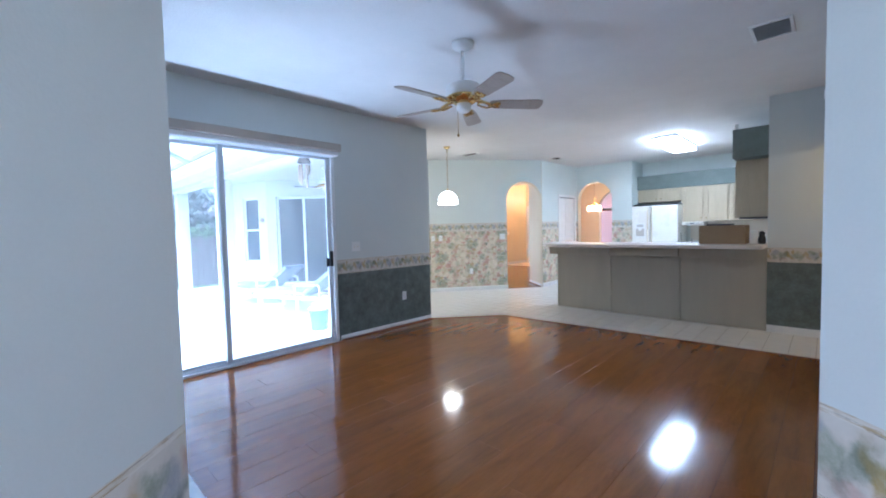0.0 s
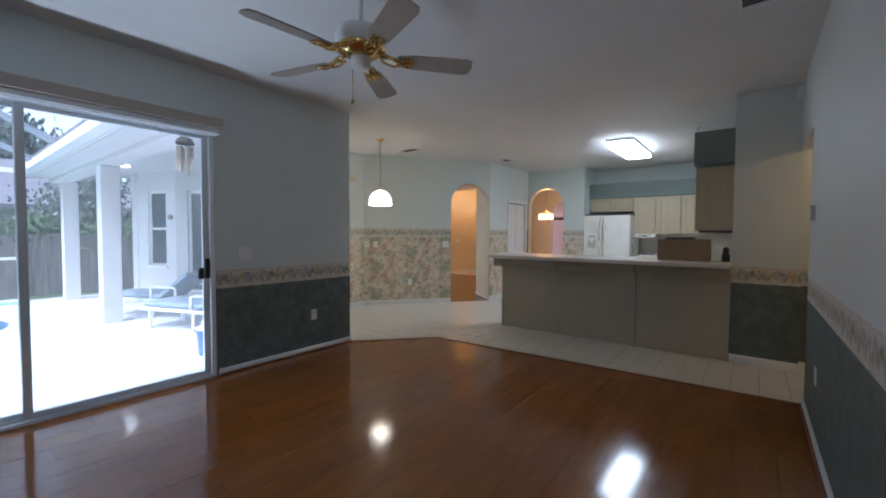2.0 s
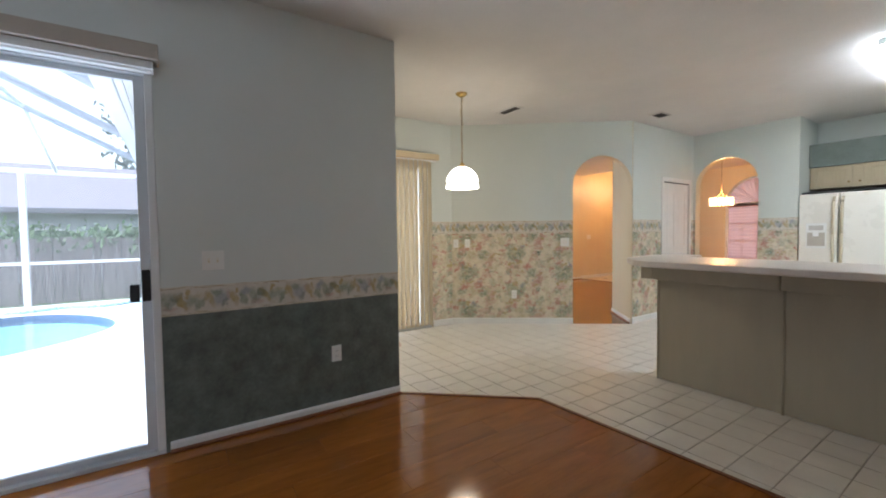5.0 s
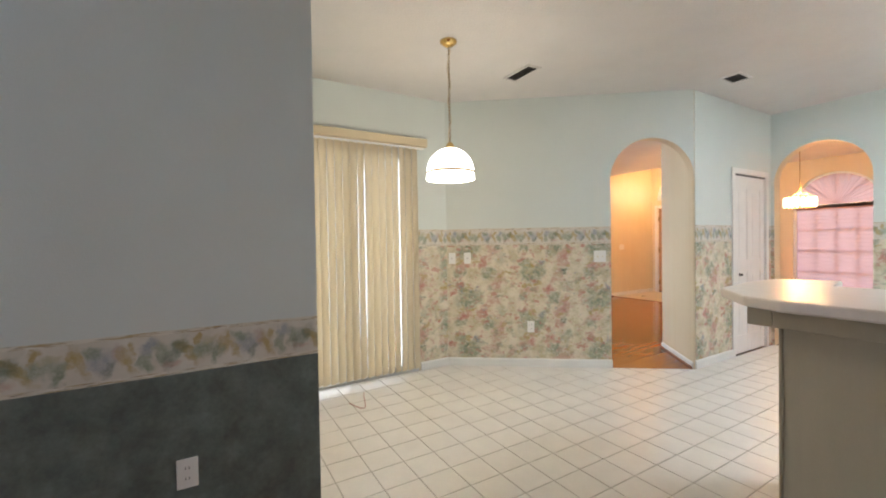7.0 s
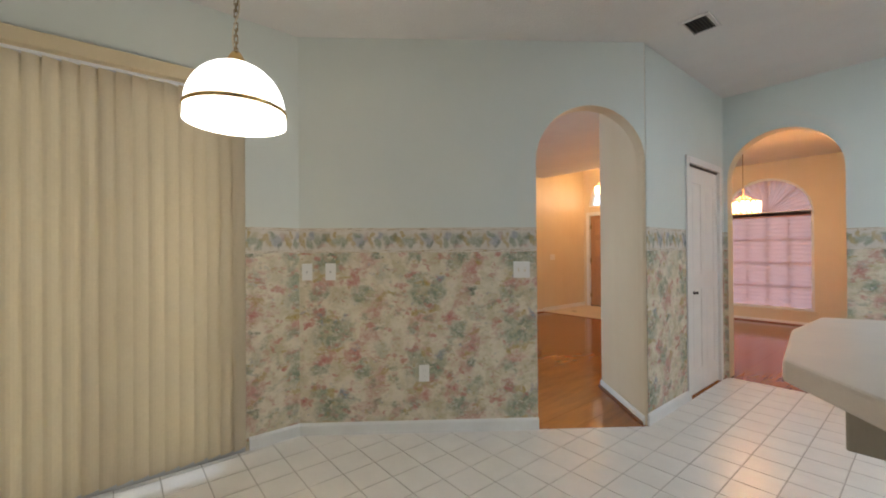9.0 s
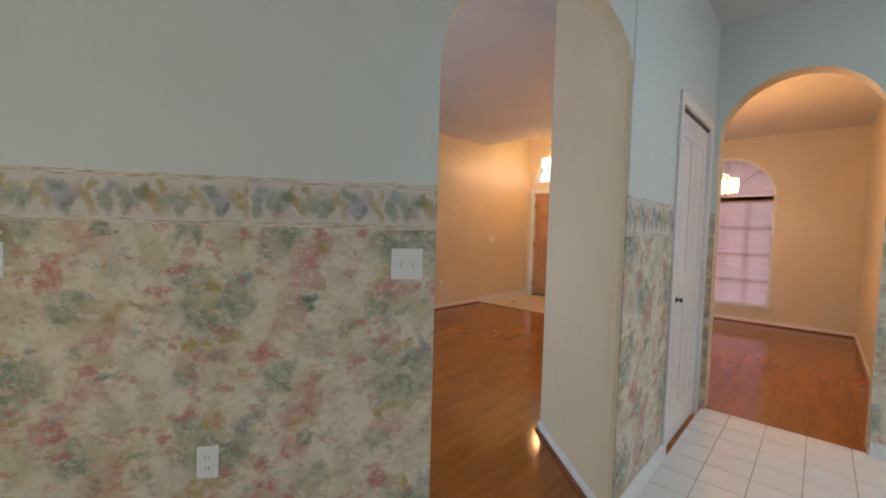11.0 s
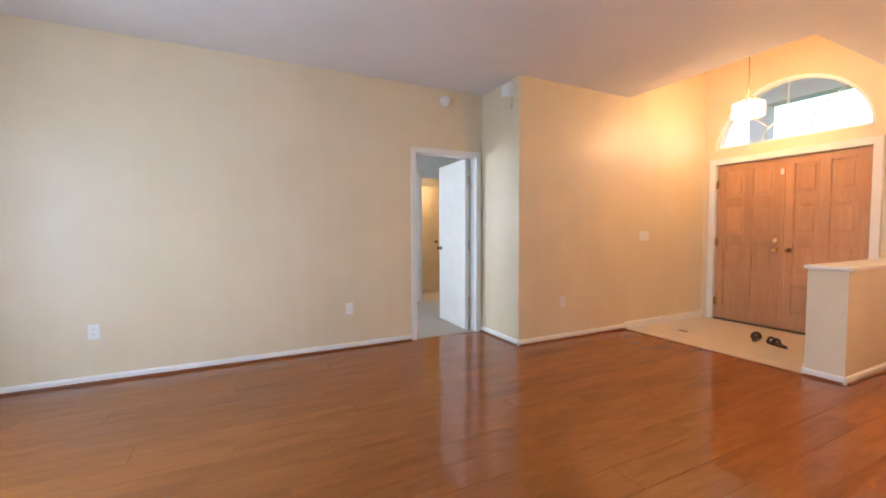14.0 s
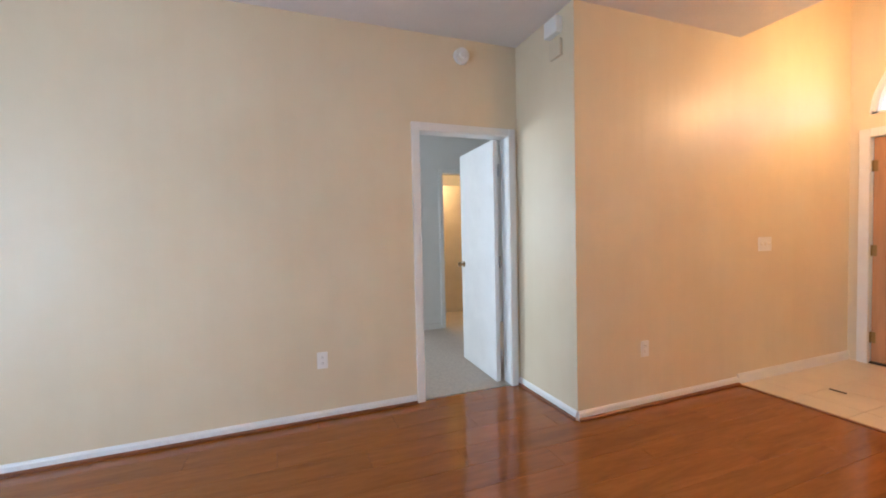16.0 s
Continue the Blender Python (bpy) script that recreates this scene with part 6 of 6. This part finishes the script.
# neighbour's house
base = (-22.0, 0, LAWN)
r = thing("neighbour_house", "low pale stucco house with a grey shingle roof", "house", base)
b = Build()
b.box((-24.6, -12.0, LAWN), (-19.6, 8.0, 2.22), house_paint)
b.done("wall", r, base)
b = Build()
A = [(-19.0, -12.6, 2.20), (-19.0, 8.6, 2.20), (-25.2, 8.6, 2.20), (-25.2, -12.6, 2.20)]
R0, R1 = (-22.1, -9.4, 4.0), (-22.1, 5.4, 4.0)
for q in ([A[0], A[1], R1, R0], [A[1], A[2], R1], [A[2], A[3], R0, R1], [A[3], A[0], R0]):
    b.poly(q, roof_mat)
b.done("roof", r, base)
b = Build()
b.box((-19.05, -12.6, 2.06), (-18.99, 8.6, 2.22), M("dark_grey_fascia", (0.16, 0.16, 0.18), 0.6))
b.box((-19.6, -12.6, 2.16), (-19.05, 8.6, 2.19), house_paint)
b.done("fascia", r, base)
for y in (-4.5, -0.7, 2.4):
    b = Build()
    b.box((-19.6, y - 0.7, 0.65), (-19.55, y + 0.7, 1.55), white, 0.004)
    b.box((-19.56, y - 0.65, 0.70), (-19.54, y + 0.65, 1.50), dark_glass)
    b.done("window", r, base)


# front porch beyond the fanlight
b = Build()
b.box((-9.6, 13.72, 3.48), (-5.0, 15.30, 3.54), stucco)
b.box((-9.6, 15.05, 3.08), (-5.0, 15.30, 3.479), stucco, 0.01)
lone(b, "ceiling_porch", "white stucco porch ceiling and beam outside the front door", "ceiling", "structure")
b = Build()
b.box((-8.52, 15.06, LAWN), (-8.28, 15.29, 3.079), stucco, 0.01)
lone(b, "porch_column", "square white stucco porch column", "column")


# ---- floors, last ----
def clip(poly, a, c):
    """Keep the part of a convex polygon to the right of the way from a to c."""
    out = []
    side = lambda p: (c[1] - a[1]) * (p[0] - a[0]) - (c[0] - a[0]) * (p[1] - a[1])
    for k, p in enumerate(poly):
        q = poly[(k + 1) % len(poly)]
        sp, sq = side(p), side(q)
        if sp >= 0:
            out.append(p)
        if (sp > 0 > sq) or (sp < 0 < sq):
            t = sp / (sp - sq)
            out.append((p[0] + t * (q[0] - p[0]), p[1] + t * (q[1] - p[1])))
    return out


def area(p):
    return abs(sum(p[k][0] * p[(k + 1) % len(p)][1] - p[(k + 1) % len(p)][0] * p[k][1] for k in range(len(p)))) / 2


def slab_mesh(pts, z0, z1, mat, name):
    return Build().prism(pts, z0, z1, mat, 0.0006).mesh(name)


def lay(floor, name, region, x0, x1, y0, y1, w, h, z0, z1, gap, mat, stagger=0.0, limit=290, near=(0, 0), ox=0.0, oy=0.0):
    """Lay boards or tiles of w by h over a rectangle, clipped by the half planes of the region."""
    full = slab_mesh([(-w / 2 + gap, -h / 2 + gap), (w / 2 - gap, -h / 2 + gap), (w / 2 - gap, h / 2 - gap), (-w / 2 + gap, h / 2 - gap)], z0, z1, mat, name)
    cells = []
    i0, i1 = math.floor((x0 - ox) / w), math.ceil((x1 - ox) / w)
    for i in range(i0, i1):
        sh = ((i * 7) % 5) / 5 * h * (1 if stagger else 0)
        for j in range(math.floor((y0 - oy - sh) / h), math.ceil((y1 - oy - sh) / h)):
            cx, cy = ox + (i + 0.5) * w, oy + (j + 0.5) * h + sh
            rect = [(cx - w / 2 + gap, cy - h / 2 + gap), (cx + w / 2 - gap, cy - h / 2 + gap), (cx + w / 2 - gap, cy + h / 2 - gap), (cx - w / 2 + gap, cy + h / 2 - gap)]
            poly = rect
            for a, c in [((x0, y1), (x0, y0))[::-1], ((x1, y0), (x1, y1))[::-1], ((x0, y0), (x1, y0))[::-1], ((x1, y1), (x0, y1))[::-1]] + region:
                if len(poly) >= 3:
                    poly = clip(poly, a, c)
            if len(poly) < 3 or area(poly) < 2e-4:
                continue
            cells.append((cx, cy, poly, abs(area(poly) - area(rect)) < 1e-7))
    cells.sort(key=lambda q: (q[0] - near[0]) ** 2 + (q[1] - near[1]) ** 2)
    rest = Build()
    for k, (cx, cy, poly, whole) in enumerate(cells):
        if k >= limit:
            rest.prism(poly, z0, z1, mat)
            continue
        if whole:
            ob = new(name, full)
            ob.location = (cx, cy, 0)
        else:
            ob = new(name, slab_mesh([(x - cx, y - cy) for x, y in poly], z0, z1, mat, name))
            ob.location = (cx, cy, 0)
        ob.parent = floor
    if len(cells) > limit:
        ob = rest.done(name + "s_beyond")
        ob.parent = floor
        tagged(ob, kind="stuff")
    else:
        rest.bm.free()


A_, K_, T_ = (-4.19, 4.41), (-3.473, 5.227), (0.0, 5.405)
PW, PL = 0.192, 1.22
b = Build()
b.box((-4.39, -1.7, -0.12), (2.3, 5.6, -0.0045), under)
fw = lone(b, "floor_family_room", "glossy red-brown laminate plank floor", "floor", "structure")
lay(fw, "plank", [(A_, K_), (K_, (2.3, 5.523))], -4.21, 2.2, -1.6, 5.6, PW, PL, -0.008, 0.0, 0.0005, floor_wood_mat, 1.0, 290, (-2, 3))
b = Build()
b.box((-13.1, 5.7, -0.12), (-3.3, 14.2, -0.0045), under)
fl = lone(b, "floor_living_room", "glossy red-brown laminate plank floor", "floor", "structure")
C0, C1 = (-5.944, 6.155), (-4.481, 8.106)
lay(fl, "plank", [(C1, C0)], -8.98, -4.99, 5.9, 11.97, PW, PL, -0.008, 0.0, 0.0005, floor_wood_mat, 1.0, 280, (-7, 8.5))
lay(fl, "plank", [(C1, C0)], -4.992, -4.47, 5.9, 9.85, PW, PL, -0.008, 0.0, 0.0005, floor_wood_mat, 1.0)
lay(fl, "plank", [], -4.992, -3.5, 9.83, 11.97, PW, PL, -0.008, 0.0, 0.0005, floor_wood_mat, 1.0)
lay(fl, "plank", [], -6.28, -3.5, 11.97, 13.85, PW, PL, -0.008, 0.0, 0.0005, floor_wood_mat, 1.0)
# reducer strips between wood and tile
b = Build()
for p, q in ((A_, K_), (K_, T_)):
    d = (Vector(q) - Vector(p)).normalized()
    nn = Vector((-d.y, d.x)) * 0.014
    b.prism([(p[0] - nn.x, p[1] - nn.y), (q[0] - nn.x, q[1] - nn.y), (q[0] + nn.x, q[1] + nn.y), (p[0] + nn.x, p[1] + nn.y)], 0.0, 0.007, shoe_wood, 0.002)
b.box((-8.26, 11.955, 0.0), (-6.53, 11.985, 0.007), shoe_wood, 0.002)
lone(b, "trim_reducer", "red-brown wood reducer strip between laminate and tile", "trim", "structure")
# kitchen and nook tile
b = Build()
b.prism([(-4.39, 4.2), (-6.15, 4.2), (-6.15, 6.155), (-5.944, 6.155), (-4.472, 8.118), (-4.472, 9.84), (-3.2, 9.84), (-3.2, 10.56), (1.7, 10.56), (1.7, 5.48), (0.0, 5.405), K_, A_], -0.10, -0.0035, grout)
ft = lone(b, "floor_kitchen_tile", "small white ceramic floor tiles with grey grout", "floor", "structure")
TL = 0.2015
lay(ft, "tile", [(C0, C1), (K_, A_), ], -5.944, -3.473, 4.41, 8.12, TL, TL, -0.006, 0.001, 0.003, tile_mat, 0, 260, (-4.2, 6.0), -2.079, 5.164)
lay(ft, "tile", [(T_, K_)], -3.473, 1.6, 5.2, 8.12, TL, TL, -0.006, 0.001, 0.003, tile_mat, 0, 260, (-3.0, 5.6), -2.079, 5.164)
lay(ft, "tile", [], -4.472, -0.52, 8.12, 9.84, TL, TL, -0.006, 0.001, 0.003, tile_mat, 0, 60, (-4.2, 8.6), -2.079, 5.164)
# foyer tile
b = Build()
b.box((-8.27, 11.98, -0.10), (-6.5, 13.7, -0.002), M("ivory_grout", (0.62, 0.55, 0.43), 0.9))
ff = lone(b, "floor_foyer_tile", "ivory ceramic foyer tiles", "floor", "structure")
lay(ff, "tile", [], -8.26, -6.53, 11.985, 13.52, 0.33, 0.33, -0.005, 0.004, 0.0015, foyer_tile, 0)
# hearth
b = Build()
b.box((-3.40, 0.39, 0.0005), (-1.30, 0.888, 0.003), grout)
fh = lone(b, "floor_hearth", "grey-white tiled fireplace hearth laid in the floor", "hearth", "structure")
lay(fh, "tile", [], -3.40, -1.30, 0.39, 0.888, 0.30, 0.25, 0.001, 0.006, 0.002, hearth_tile, 0)
# bedroom carpet
b = Build()
b.box((-13.0, 5.9, -0.02), (-8.99, 12.4, 0.006), carpet)
lone(b, "floor_bedroom_carpet", "beige bedroom carpet", "carpet", "structure")
